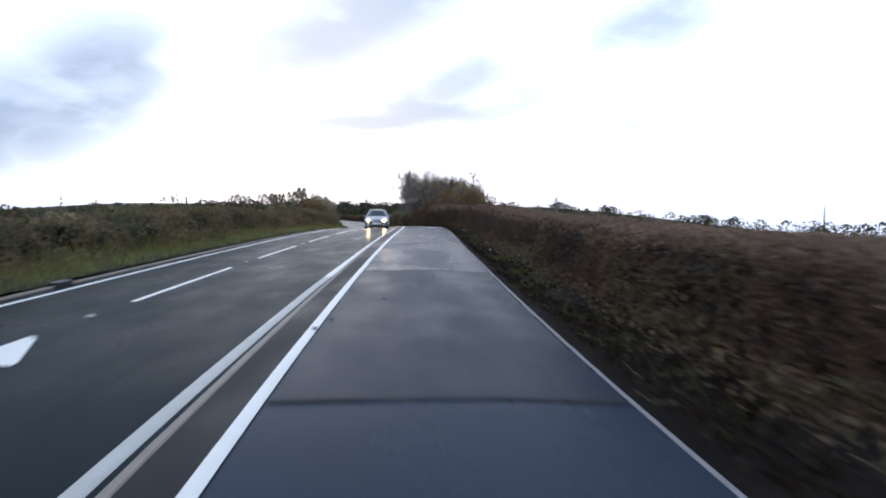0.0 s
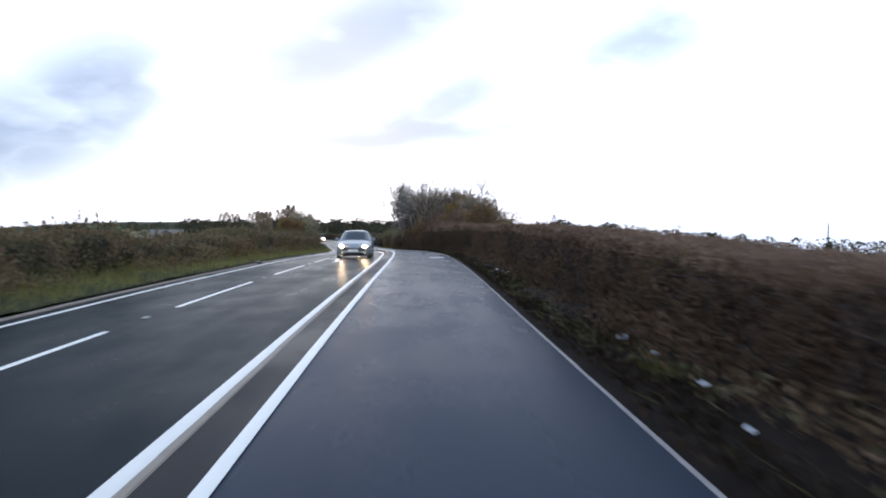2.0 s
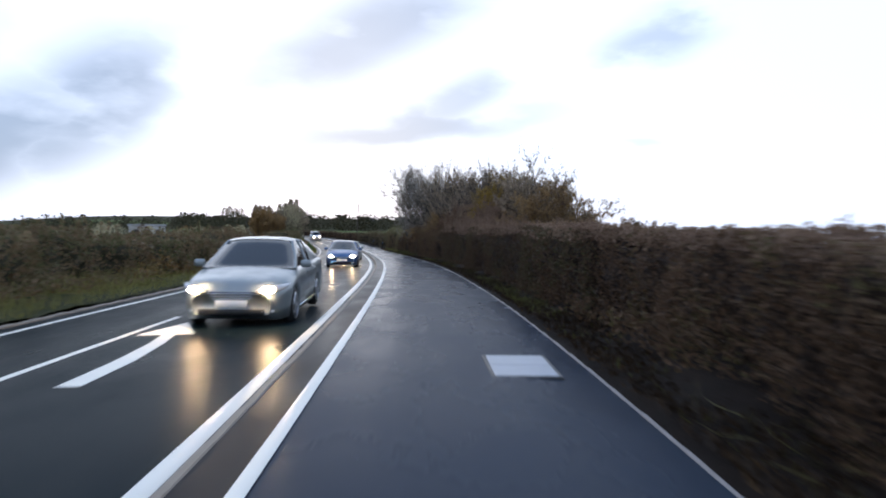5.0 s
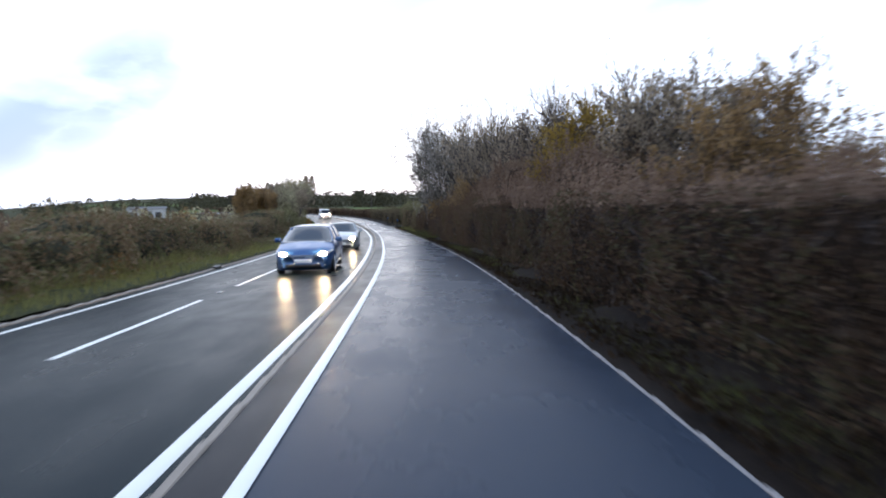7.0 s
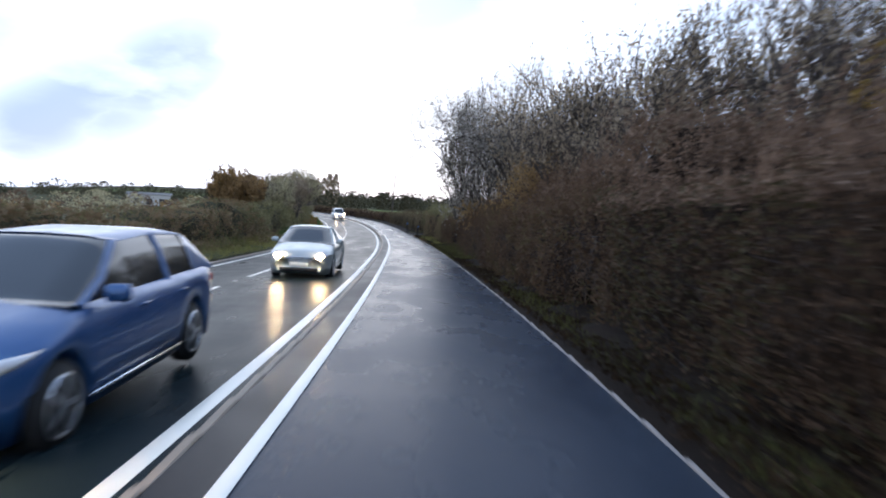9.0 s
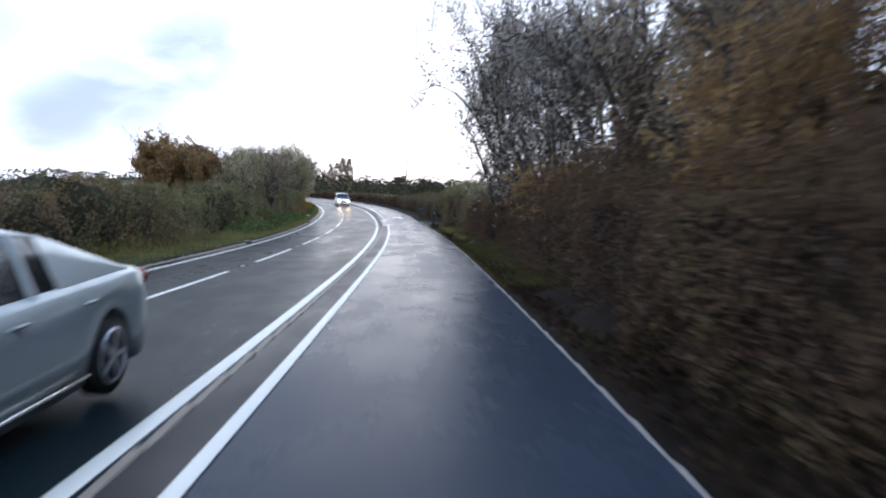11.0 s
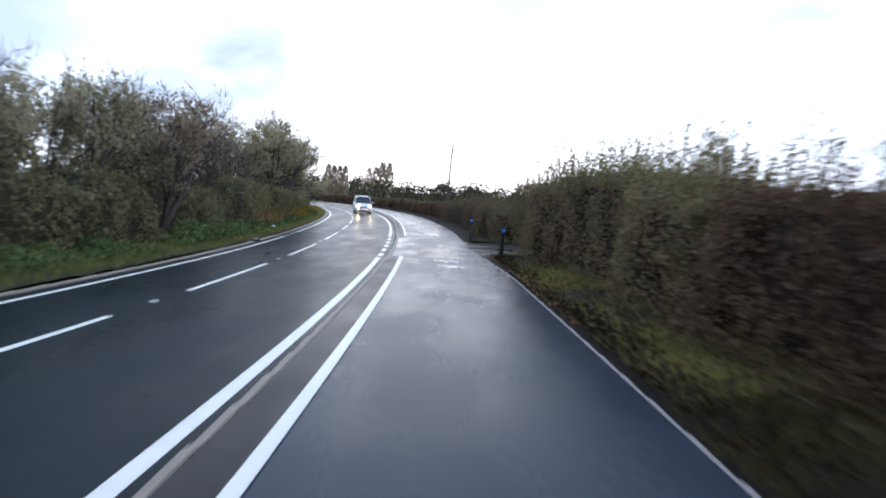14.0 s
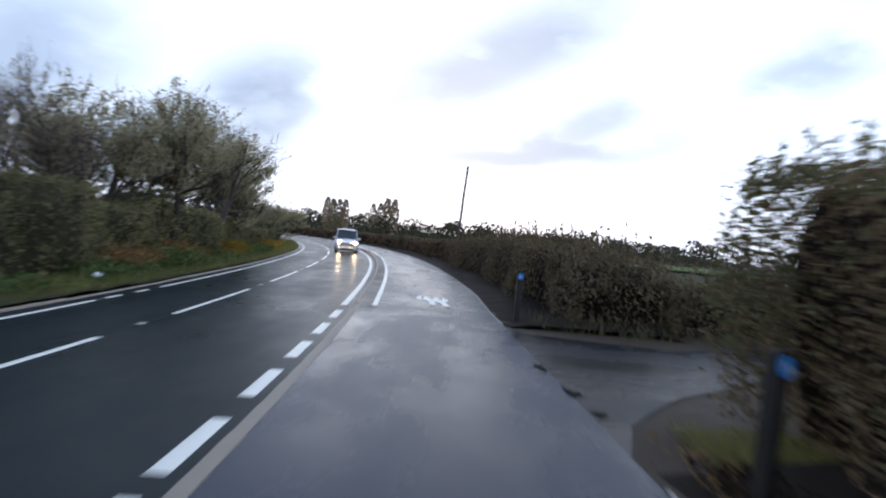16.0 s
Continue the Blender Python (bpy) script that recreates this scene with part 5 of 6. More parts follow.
path_dz = lambda n: np.interp(n, [-0.4, 1.2, 2.0, 2.88], [-0.012, 0.012, 0.0, -0.045]) + 0.007
BIKE = [("wheel", oval(1.05, 0.16, 0.26, 0.13), 0.06), ("wheel", oval(1.0, 0.66, 0.26, 0.13), 0.06),
        ("frame_bar", [(1.05, 0.18), (0.62, 0.34)], 0.07), ("frame_bar", [(0.98, 0.38), (0.30, 0.36)], 0.07), ("frame_bar", [(0.95, 0.38), (0.55, 0.64)], 0.07),
        ("frame_bar", [(0.95, 0.60), (0.22, 0.74)], 0.07), ("saddle", [(0.27, 0.30), (0.27, 0.44)], 0.09), ("handlebar", [(0.22, 0.62), (0.24, 0.80)], 0.09)]
FORK = [("bar", [(1.02, 0.04), (0.80, 0.26), (0.55, 0.44)], 0.10), ("bar", [(0.52, 0.02), (0.45, 0.22), (0.32, 0.42)], 0.10),
        ("blade", [(0.08, 0.50), (0.45, 0.50), (0.68, 0.58)], [0.20, 0.26, 0.12]), ("bar", [(0.62, 0.52), (0.92, 0.70), (1.0, 0.80)], 0.10), ("bar", [(0.28, 0.6), (0.35, 0.80), (0.62, 0.82)], 0.11)]
BIKE = [(nm, [(a, c * 0.92) for a, c in pts], w * 1.2) for nm, pts, w in BIKE]
FORK = [(nm, [(a + 0.05, c * 0.8 - 0.01) for a, c in pts], [q * 1.15 for q in w] if isinstance(w, list) else w * 1.25) for nm, pts, w in FORK]
symbol("cycle_symbol", "white painted bicycle symbol on the path", 135.05, 0.99, BIKE, path_dz)
symbol("path_symbol", "white painted symbol of forked strokes on the path", 133.62, 1.06, FORK, path_dz)
symbol("cycle_symbol", "white painted bicycle symbol beyond the entrance", 149.5, 1.0, [(nm, [(a * 2.1, c) for a, c in pts], w * 1.8) for nm, pts, w in BIKE], path_dz)
rd = lambda n: road_dz(n) + 0.007
ARROW = [("shaft", [(0.0, 0.30), (1.4, 0.28), (2.8, 0.16), (3.9, -0.02)], [0.26, 0.26, 0.22, 0.2]), ("head", [(3.6, -0.02), (3.75, -0.04), (5.1, -0.16)], [0.86, 0.84, 0.02])]
symbol("lane_arrow", "white curved arrow painted in the lane", 47.6, -2.93, ARROW, rd)
symbol("lane_arrow", "white curved arrow painted in the lane", 3.4, -3.3, ARROW, rd)

# ---- road furniture ----
def stud_mesh():
    bm = block(0.12, 0.16, 0.024, 0.009)
    for v in bm.verts:
        if v.co.z > 0:
            v.co.x *= 0.7
            v.co.y *= 0.75
    return mesh_from_bm(bm, "casing", M_OLDPAINT)


casing = stud_mesh()
stud = tagged(new("road_stud"), "small pale reflecting stud between centre-line dashes", "road stud", "studs along the centre line")
part("casing", casing, stud)
for dx in (-0.025, 0.025):
    bm = bmesh.new()
    bmesh.ops.create_uvsphere(bm, u_segments=8, v_segments=5, radius=0.014)
    part("lens", mesh_from_bm(bm, "lens", M_STEEL, True), stud, m=pose(dx, -0.055, 0.008))
stud.matrix_basis = frame_at(11.64 + 7.5, N_CENTRE, road_dz(N_CENTRE) + 0.014)
for k in range(-1, 20):
    if k:
        copy_thing(stud, frame_at(11.64 + 9 * k + 7.5, N_CENTRE, road_dz(N_CENTRE) + 0.014))


def gully(s):
    root = tagged(new("kerb_gully"), "dark cast-iron drain set in the far kerb", "drain")
    part("surround", mesh_from_bm(block(0.2, 0.62, 0.16, 0.01), "surround", M_IRON), root)
    for k in range(5):
        part("bar", mesh_from_bm(block(0.03, 0.03, 0.12, 0.005), "bar", M_IRON), root, m=pose(0.108, -0.22 + 0.11 * k, 0.0))
    root.matrix_basis = frame_at(s, -6.06, road_dz(-6.06) + 0.03)


for s in (14.1, 47.2, 67.3, 82.3, 120.3, 144.0):
    gully(s)

cover = tagged(new("access_cover"), "pale rectangular metal access cover in the path", "cover")
part("frame", mesh_from_bm(block(0.74, 1.12, 0.03, 0.006), "frame", M_IRON), cover)
for k in (-1, 1):
    part("plate", mesh_from_bm(block(0.66, 0.50, 0.03, 0.004), "plate", M_STEEL), cover, m=pose(0, 0.262 * k, 0.006))
cover.matrix_basis = frame_at(47.9, 2.12, -0.006 + 0.004)


def blue_disc():
    bm = bmesh.new()
    bmesh.ops.create_cone(bm, cap_ends=True, segments=24, radius1=0.075, radius2=0.075, depth=0.008)
    bmesh.ops.rotate(bm, verts=bm.verts, cent=(0, 0, 0), matrix=Matrix.Rotation(radians(90), 3, 'X'))
    return bm


M_BLUE = mottled("blue_sign_face", (0.02, 0.16, 0.42), (0.03, 0.24, 0.58), 8, (0.25, 0.4), 60, 0.001)
M_WHITE = mottled("white_enamel", (0.7, 0.7, 0.7), (0.85, 0.85, 0.85), 8, (0.3, 0.5), 60, 0.001)


def marker_post(s, n, tilt, turn=0.0):
    root = tagged(new("marker_post"), "dark timber marker post with a small round blue sign", "post", "posts either side of the field entrance")
    bm = block(0.12, 0.12, 1.30, 0.014)
    for v in bm.verts:
        if v.co.z > 0.6 and v.co.y > 0:
            v.co.z -= 0.03
    part("post", mesh_from_bm(bm, "post", M_POST), root, m=pose(0, 0, 0.40))
    disc = part("sign", mesh_from_bm(blue_disc(), "sign", M_BLUE), root, "round blue sign", pose(0, -0.066, 0.93))
    part("white_bar", mesh_from_bm(block(0.012, 0.004, 0.075, 0.001), "white_bar", M_WHITE), disc, m=pose(-0.018, -0.006, 0.0, 0, 12))
    part("white_bar", mesh_from_bm(block(0.012, 0.004, 0.05, 0.001), "white_bar", M_WHITE), disc, m=pose(0.02, -0.006, -0.006, 0, -14))
    root.matrix_basis = frame_at(s, n, 0.0, turn) @ pose(0, 0, 0, 0, tilt, 0)


marker_post(138.3, 3.22, 2.0, 24)
marker_post(148.75, 3.15, 0.5)

# telegraph pole
pole = tagged(new("telegraph_pole"), "slightly leaning bare timber telegraph pole behind the hedge", "pole")
V, F = tube([(0, 0, -0.5), (0, 0, 3), (0.05, 0, 6), (0.12, 0, 8.2)], [0.12, 0.105, 0.09, 0.075], 10)
part("shaft", mesh_of("shaft", V, F, M_BARK, True), pole)
part("cap", mesh_from_bm(block(0.17, 0.17, 0.05, 0.01), "cap", M_IRON), pole, m=pose(0.12, 0, 8.2))
part("arm", mesh_from_bm(block(0.9, 0.08, 0.08, 0.01), "arm", M_BARK), pole, m=pose(0.11, 0, 7.8, 0, 0, 70))
pole.matrix_basis = frame_at(190, 7.0, -0.4) @ pose(0, 0, 0, 0, 2.0, 0)


def lattice(label, name, x, y, top, width, arms):
    z0 = float(land([[x, y]])[0]) - 0.5
    h = top - z0
    root = tagged(new(name), label, "pylon")
    V, F, off = [], [], 0

    def bar(a, b, r):
        nonlocal off
        v, f = tube([a, b], [r, r], 4)
        V.append(v)
        F.append(f + off)
        off += len(v)

    lev = [0, 0.25, 0.45, 0.62, 0.76, 0.88, 1.0]
    rad = [width * (1 - 0.86 * t) for t in lev]
    for i in range(len(lev) - 1):
        c0 = [np.array([sx * rad[i], sy * rad[i], z0 + lev[i] * h]) for sx, sy in ((1, 1), (1, -1), (-1, -1), (-1, 1))]
        c1 = [np.array([sx * rad[i + 1], sy * rad[i + 1], z0 + lev[i + 1] * h]) for sx, sy in ((1, 1), (1, -1), (-1, -1), (-1, 1))]
        for k in range(4):
            bar(c0[k], c1[k], 0.13)
            bar(c0[k], c1[(k + 1) % 4], 0.08)
            bar(c0[(k + 1) % 4], c1[k], 0.08)
    part("tower", mesh_of("tower", np.concatenate(V), np.concatenate(F), M_STEEL), root)
    for t, w in arms:
        v, f = tube([(-w, 0, z0 + t * h), (0, 0, z0 + t * h + 0.8), (w, 0, z0 + t * h)], [0.08, 0.2, 0.08], 4)
        part("cross_arm", mesh_of("cross_arm", v, f, M_STEEL), root)
    root.matrix_basis = pose(x, y, 0)


lattice("distant grey lattice pylon above the tree line", "pylon", 100, 592, 8.9, 3.0, ((0.72, 5), (0.84, 4), (0.95, 3)))
lattice("distant slim lattice mast above the fields", "mast", 325, 574, 2.5, 0.9, ())


def far_tree_clump(label, x, y, top, width, seed):
    z0 = float(land([[x, y]])[0])
    r = np.random.RandomState(seed)
    root = tagged(new("far_trees"), label, "tree clump", kind="stuff")
    V, F, off = [], [], 0
    for k in range(4):
        cx, h = x + width * (k / 3 - 0.5) * 0.75, (top - z0) * r.uniform(0.8, 1.0)
        m = 420
        t = r.rand(m)
        rr = width * 0.19 * np.sin(np.pi * np.clip(0.1 + 0.85 * t, 0, 1)) ** 0.7
        a = r.rand(m) * 6.283
        P = np.column_stack([cx + np.cos(a) * rr * r.rand(m) ** 0.5, y + np.sin(a) * rr, z0 + h * (0.12 + 0.88 * t)])
        v, f = cards(r, P, h * 0.045 * r.uniform(0.6, 1.5, m), 1.8, 1.0)
        V.append(v)
        F.append(f + off)
        off += len(v)
    root.data = None
    ob = part("crown", mesh_of("crown", np.concatenate(V), np.concatenate(F), M_LEAF_GREY), root)
    return root


for label, x, y, top, w, sd in (("pale row of distant poplars on the rising land", -169, 568, 10.5, 17, 81), ("pale row of distant poplars beside another", -166, 643, 12.5, 19, 82), ("pale thin poplars beyond the bend", -75, 311, 8.4, 7, 83), ("pale thin poplars farther beyond the bend", -82, 384, 11.6, 11, 84)):
    far_tree_clump(label, x, y, top, w, sd)

# far barn and houses
M_ROOF = mottled("weathered_sheet_roof", (0.07, 0.068, 0.066), (0.13, 0.125, 0.12), 0.6, (0.5, 0.8), 8, 0.01)
M_PLASTER = mottled("pale_plastered_wall", (0.4, 0.39, 0.36), (0.6, 0.585, 0.55), 0.8, (0.7, 0.9), 10, 0.01)


def far_building(name, label, x, y, w, d, h, roof_h, turn):
    z = float(land([[x, y]])[0])
    root = tagged(new(name), label, "building")
    part("wall", mesh_from_bm(block(w, d, h + 1, 0.02), "wall", M_PLASTER), root, m=pose(0, 0, h / 2 - 0.5))
    bm = bmesh.new()
    e = 0.4
    vs = [bm.verts.new(p) for p in ((-w / 2 - e, -d / 2 - e, h), (w / 2 + e, -d / 2 - e, h), (w / 2 + e, 0, h + roof_h), (-w / 2 - e, 0, h + roof_h), (-w / 2 - e, d / 2 + e, h), (w / 2 + e, d / 2 + e, h))]
    for f in ((0, 1, 2, 3), (3, 2, 5, 4), (0, 3, 4), (1, 5, 2), (0, 4, 5, 1)):
        bm.faces.new([vs[i] for i in f])
    part("roof", mesh_from_bm(bm, "roof", M_ROOF), root)
    for k in range(3):
        part("opening", mesh_from_bm(block(w * 0.14, 0.1, h * 0.55, 0.01), "opening", M_IRON), root, m=pose(w * (-0.3 + 0.3 * k), -d / 2 - 0.03, h * 0.36))
    root.matrix_basis = pose(x, y, z, 0, 0, turn)


far_building("barn", "low pale barn with a sheet roof among far hedges", -83, 225, 9, 5, 2.5, 0.5, 27)
for x, y, t in ((-60, 545, 10), (-36, 560, -15), (-15, 552, 25), (20, 560, 5)):
    far_building("house", "distant pale house on the wooded rise", x, y, 9, 7, 4.5, 2.5, t)

# pasture seen across the bend
def drape(name, label, corners, mat, k=14):
    c = np.array(corners, float)
    u, v = np.meshgrid(np.linspace(0, 1, k), np.linspace(0, 1, k))
    P = (c[0] * (1 - u)[..., None] + c[1] * u[..., None]) * (1 - v)[..., None] + (c[3] * (1 - u)[..., None] + c[2] * u[..., None]) * v[..., None]
    P = P.reshape(-1, 2)
    V = np.column_stack([P, land(P) + 0.35])
    i = (np.arange(k - 1)[:, None] * k + np.arange(k - 1)[None]).ravel()
    return tagged(new(name, mesh_of(name, V, np.stack([i, i + 1, i + 1 + k, i + k], -1), mat, True)), label, "field", kind="structure")


drape("pasture", "green pasture beyond the bend of the road", [(-95, 262), (20, 235), (40, 330), (-110, 320)], M_FIELDGREEN)
drape("hill_pasture", "green pasture on the far rise", [(-250, 430), (-170, 440), (-190, 520), (-260, 510)], M_FIELDGREEN)
woods("field_hedge", "far hedge across the pasture", [(-100 + 9 * k, 232 + 3 * math.sin(k), 2.0, 12) for k in range(18)] + [(-100 + 10 * k, 285 + 2 * math.sin(k), 1.2, 12) for k in range(14)], 12, M_FARWOOD)

rs = np.random.RandomState(77)
for nm, lb, mt, k in (("field_scrub", "rough olive scrub on the rising field", M_LEAF_OLIVE, 60), ("field_scrub", "brown autumn scrub on the rising field", M_LEAF_DARK, 60), ("field_scrub", "orange autumn bushes on the rising field", M_LEAF_BROWN, 12)):
    its = []
    for _ in range(k):
        az, r_ = radians(rs.uniform(-40, -17)), rs.uniform(75, 190)
        h_ = rs.uniform(1.3, 2.6) * (0.7 + r_ / 300)
        its.append((-1.5 + math.sin(az) * r_, 62 + math.cos(az) * r_, h_, h_ * rs.uniform(1.4, 2.8)))
    woods(nm, lb, its, 50 + k, mt)

# ---- undergrowth ----
def tufts(name, label, s0, s1, na, nb, per_m, length, mat, seed, dz=0.0, width=0.012, lean=0.35, gate=None):
    r = np.random.RandomState(seed)
    m = int((s1 - s0) * per_m)
    s = r.uniform(s0, s1, m)
    n = r.uniform(na, nb, m)
    if gate is not None:
        keep = r.rand(m) < np.clip(0.5 + gate * lump(s * 0.9 + n, seed), 0.04, 1)
        s, n = s[keep], n[keep]
        m = len(s)
    L = r.uniform(*length, m)
    z = dz(s, n) if callable(dz) else dz
    P = at(s, n, z)
    D = r.randn(m, 3) * lean
    D[:, 2] = 1
    D = D / np.linalg.norm(D, axis=1, keepdims=True) * L[:, None]
    V, F = stems(r, P, D, width * r.uniform(0.6, 1.5, m))
    return tagged(new(name, mesh_of(name, V, F, mat)), label, "grass", kind="stuff")


def foliage_bed(name, label, s0, s1, na, nb, per_m, leaf, height, mat, seed, dz=0.0, gate=None):
    r = np.random.RandomState(seed)
    m = int((s1 - s0) * per_m)
    s, n = r.uniform(s0, s1, m), r.uniform(na, nb, m)
    env = np.clip(0.5 + 0.6 * lump(s * 1.7 + n * 2, seed), 0.08, 1.2)
    if gate is not None:
        keep = r.rand(m) < np.clip(env * gate, 0.0, 1)
        s, n, env, m = s[keep], n[keep], env[keep], int(keep.sum())
    P = at(s, n, (dz(s, n) if callable(dz) else dz) + height * env * r.rand(m) ** 0.8)
    V, F = cards(r, P, leaf * r.uniform(0.5, 1.5, m), 1.4)
    return tagged(new(name, mesh_of(name, V, F, mat)), label, "undergrowth", kind="stuff")


verge_l = lambda s, n: np.interp(n, [-9, -7.5, -6.7, -6.13], [-0.3, -0.14, -0.15, -0.19])
tufts("long_grass", "rank green and straw-coloured grass on the far verge", -5, 135, -8.4, -6.15, 210, (0.1, 0.32), M_GRASS, 101, verge_l)
tufts("long_grass", "taller tangled grass at the foot of the far hedge", -5, 120, -8.8, -7.2, 120, (0.3, 0.7), M_GRASS, 102, verge_l, lean=0.25, gate=0.6)
tufts("long_grass", "short green grass along the far kerb", 135, 215, -7.6, -6.15, 200, (0.08, 0.25), M_GRASS, 103, verge_l)
tufts("verge_grass", "muddy green grass strip beside the path", 104, 122, 2.98, 4.9, 1900, (0.06, 0.24), M_VERGEGRASS, 104, lambda s, n: np.interp(n, [2.93, 3.25, 3.7, 4.3, 5.0], [-0.07, -0.03, 0.03, 0.1, 0.08]) - 0.01, 0.011, 0.5, 0.3)
tufts("verge_grass", "patchy green grass strip beside the path", 122, 137.5, 3.1, 4.9, 1300, (0.05, 0.2), M_GRASS, 119, lambda s, n: np.interp(n, [2.93, 3.25, 3.7, 4.3, 5.0], [-0.07, -0.03, 0.05, 0.12, 0.1]) - 0.01, 0.012, 0.6, 0.35)
tufts("verge_grass", "sparse grass in the soil beside the path", 52, 100, 3.1, 3.7, 200, (0.04, 0.17), M_VERGEGRASS, 105, 0.0, 0.01, 0.5, 0.8)
tufts("verge_grass", "scattered weeds in the soil beside the path", -3, 52, 3.1, 4.4, 70, (0.04, 0.16), M_VERGEGRASS, 106, 0.03, 0.012, 0.6, 1.0)
tufts("verge_grass", "green tuft of grass beside the entrance post", 138.9, 140.3, 3.3, 5.4, 1100, (0.06, 0.22), M_GRASS, 107, -0.06, 0.01, 0.5)
tufts("verge_grass", "grass at the foot of the far entrance hedge", 146.9, 148.9, 3.4, 16, 1500, (0.1, 0.45), M_REED, 108, lambda s, n: ent_dz(n), 0.012, 0.4, 0.6)
tufts("straw_stems", "fallen straw-pale stems on the soil verge", 4, 46, 3.1, 4.2, 14, (0.15, 0.5), M_REED, 122, 0.04, 0.012, 2.6)
for s, n, w in ((12.6, 3.7, 0.35), (14.2, 3.35, 0.25), (17.8, 3.5, 0.4), (22.6, 3.6, 0.35)):
    tufts("grass_tuft", "bright green tuft of grass on the soil verge", s - w, s + w, n - w * 0.6, n + w * 0.6, 420, (0.04, 0.13), M_VERGEGRASS, int(s * 10), 0.03, 0.012, 0.5)
foliage_bed("leaf_litter", "brown fallen leaves on the soil verge", -3, 139, 2.96, 4.2, 60, 0.042, 0.04, M_WETLEAF, 110, 0.0)
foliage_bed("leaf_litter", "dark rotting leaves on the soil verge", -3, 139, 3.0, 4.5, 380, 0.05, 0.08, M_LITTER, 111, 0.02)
foliage_bed("brambles", "low brambles at the foot of the hedge", -3, 60, 3.6, 4.5, 520, 0.045, 0.5, M_HEDGE, 112, 0.02, 0.9)
foliage_bed("brambles", "low green brambles at the foot of the hedge", -3, 25, 3.5, 4.5, 330, 0.042, 0.55, M_HEDGE_MIXED, 113, 0.02, 0.8)
foliage_bed("brambles", "low mixed weeds along the far hedge foot", -3, 126, -8.3, -6.9, 330, 0.055, 0.75, M_HEDGE_MIXED, 118, -0.2, 1.0)
foliage_bed("brambles", "low leafy weeds on the soil below the hedge", 54, 136, 3.7, 4.5, 260, 0.045, 0.4, M_HEDGE_DEEP, 120, 0.05, 0.9)
foliage_bed("leaf_litter", "rusty fallen leaves at the entrance corner", 126, 140.3, 2.95, 4.4, 420, 0.045, 0.05, M_LEAF_BROWN, 121, 0.0, 0.8)
foliage_bed("nettles", "lush green nettles and brambles on the far verge", 126, 176, -8.6, -6.6, 420, 0.09, 0.75, M_WEED, 114, -0.2)
foliage_bed("bracken", "orange dead bracken on the far verge", 153.5, 166, -8.6, -6.9, 620, 0.07, 0.95, M_DEADWEED, 115, -0.2, 1.2)
foliage_bed("bracken", "yellowing weeds on the far verge", 166, 186, -8.4, -6.9, 420, 0.08, 0.85, M_LEAF_YELLOW, 116, -0.2, 1.0)
def mud_patch(s, n, a, b, seed, over=0.0):
    r = np.random.RandomState(seed)
    th = np.linspace(0, 2 * np.pi, 25)[:-1]
    rad = 1 + 0.25 * np.sin(3 * th + seed) + 0.15 * np.sin(7 * th + 2 * seed) + r.uniform(-0.1, 0.1, 24)
    V = []
    for f, lift in ((1.0, 0.006), (0.7, 0.012), (0.0, 0.014)):
        ss, nn = s + a * f * rad * np.cos(th), n + b * f * rad * np.sin(th)
        V.append(at(ss, nn, np.where(nn < 2.66, path_dz(np.minimum(nn, 2.66)), ent_dz(nn)) + lift + over))
    i = np.arange(24)
    F = np.concatenate([np.stack([i, (i + 1) % 24, (i + 1) % 24 + 24, i + 24], -1), np.stack([i + 24, (i + 1) % 24 + 24, (i + 1) % 24 + 48, i + 48], -1)])
    tagged(new("mud_patch", mesh_of("mud_patch", np.concatenate(V), F, M_SOIL, True)), "dark mud and sodden leaves on the wet path", "mud")


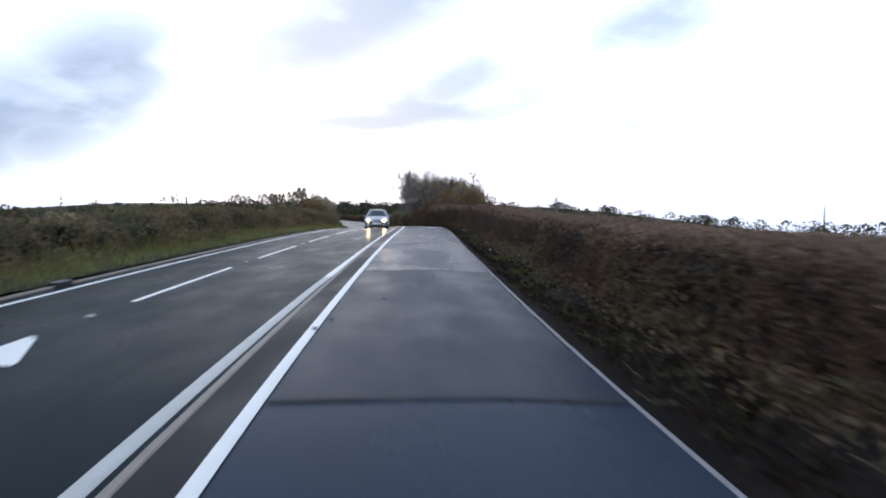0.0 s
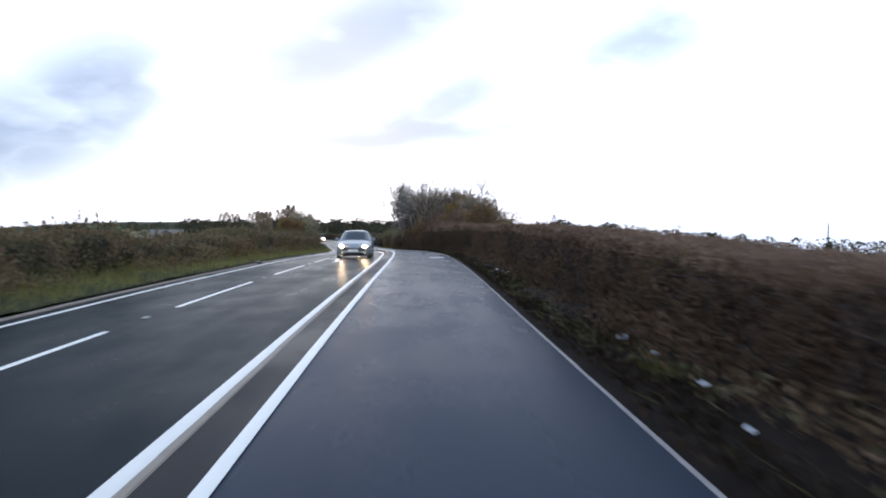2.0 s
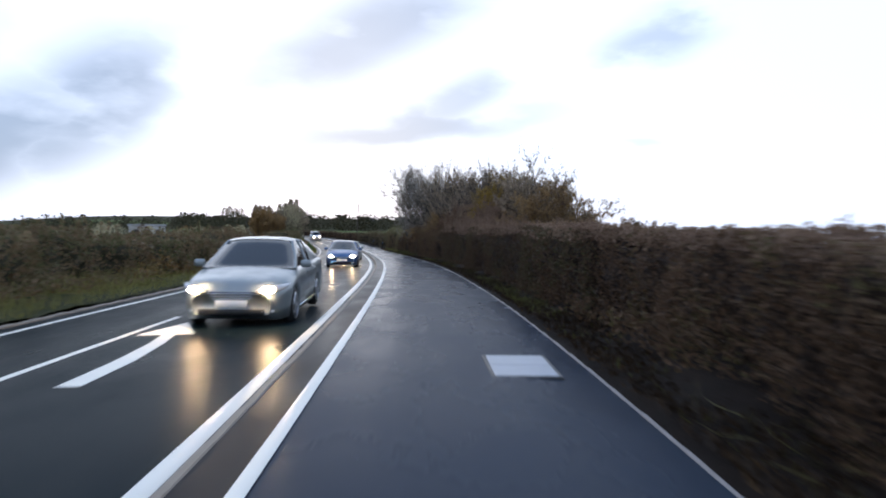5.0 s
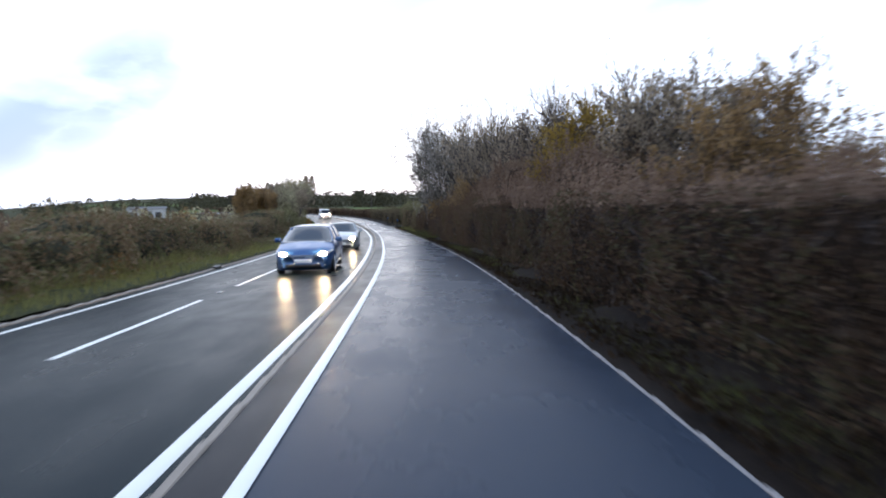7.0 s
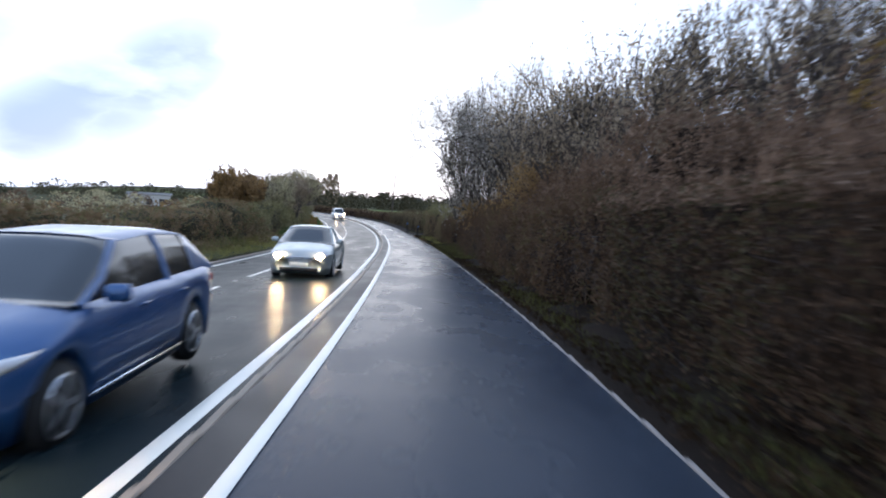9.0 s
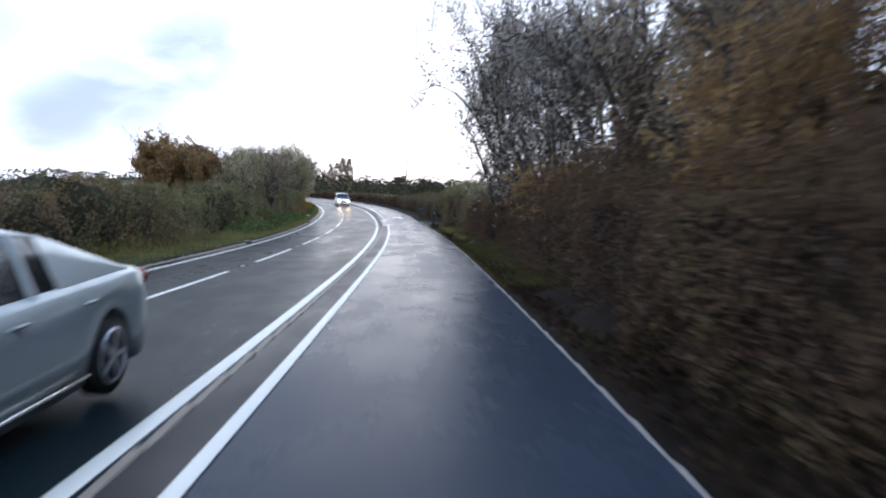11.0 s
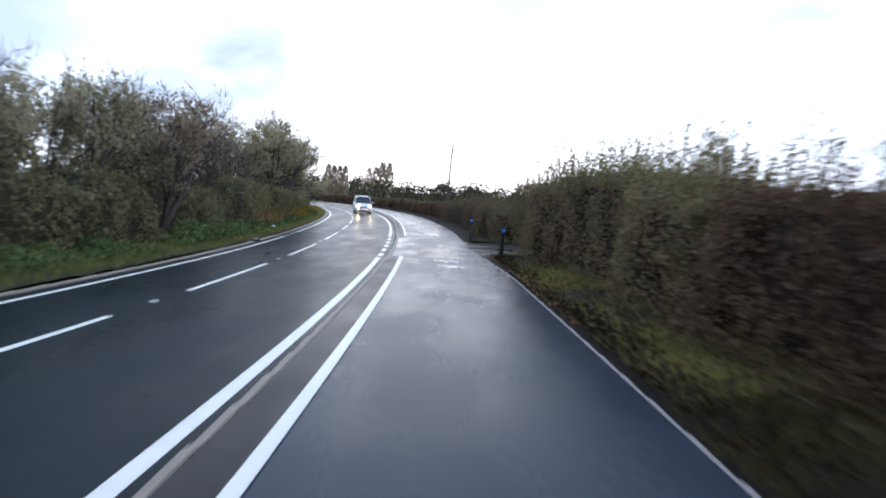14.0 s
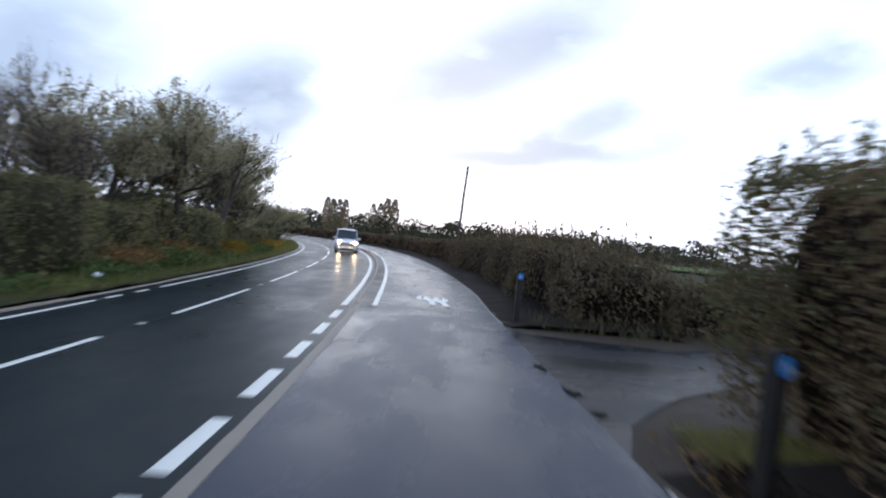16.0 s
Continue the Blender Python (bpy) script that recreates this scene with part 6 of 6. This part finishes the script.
for s, n, a, b, sd in ((141.6, 2.72, 0.2, 0.1, 3), (140.7, 2.8, 0.12, 0.08, 4), (143.0, 2.62, 0.22, 0.08, 5)):
    mud_patch(s, n, a, b, sd)
for s, n, a, b, sd in ((8.02, 0.03, 0.05, 0.035, 6), (8.64, 0.15, 0.045, 0.03, 7), (13.71, 1.57, 0.05, 0.04, 8), (14.75, 1.97, 0.06, 0.05, 9), (10.4, 0.75, 0.035, 0.03, 10), (17.3, 0.62, 0.05, 0.035, 11)):
    mud_patch(s, n, a, b, sd, 0.012)
foliage_bed("dead_weeds", "straw-brown dead weeds before the far hedge", 40, 78, -8.9, -7.2, 320, 0.06, 0.9, M_DEADWEED, 117, -0.2, 0.9)


def litter(label, s, n, kind_, size, turn, mat):
    r = np.random.RandomState(int(s * 10))
    bm = bmesh.new()
    if kind_ == "can":
        bmesh.ops.create_cone(bm, cap_ends=True, segments=14, radius1=0.033, radius2=0.033, depth=0.12)
        bmesh.ops.bevel(bm, geom=[e for e in bm.edges if len({round(v.co.z, 3) for v in e.verts}) == 1], offset=0.005, segments=2, affect='EDGES')
        bmesh.ops.rotate(bm, verts=bm.verts, cent=(0, 0, 0), matrix=Matrix.Rotation(radians(90), 3, 'Y'))
    else:
        bmesh.ops.create_icosphere(bm, subdivisions=2, radius=size)
        for v in bm.verts:
            v.co *= r.uniform(0.6, 1.15)
            v.co.z *= 0.45
    name = "drink_can" if kind_ == "can" else "crumpled_wrapper"
    ob = tagged(new(name, mesh_from_bm(bm, name, mat)), label, "litter")
    ob.matrix_basis = frame_at(s, n, 0.10, turn)


for s, n, kd, sz in ((10.0, 4.35, "paper", 0.14), (10.8, 3.75, "paper", 0.10), (11.4, 4.0, "paper", 0.06), (20.6, 3.44, "paper", 0.07), (21.5, 3.7, "can", 0), (21.9, 3.68, "paper", 0.08), (23.3, 3.75, "paper", 0.07), (24.3, 3.7, "can", 0), (35.7, 3.8, "paper", 0.05), (36.2, 3.7, "can", 0), (36.8, 3.6, "paper", 0.09), (37.1, 3.8, "paper", 0.06)):
    litter("pale crumpled litter lying on the soil verge" if kd == "paper" else "pale drink can lying on the soil verge", s, n, kd, sz * 0.6, 37 * s, M_WHITE if kd == "paper" else M_STEEL)
litter("white crumpled litter on the far verge", 150.0, -6.5, "paper", 0.12, 20, M_WHITE)
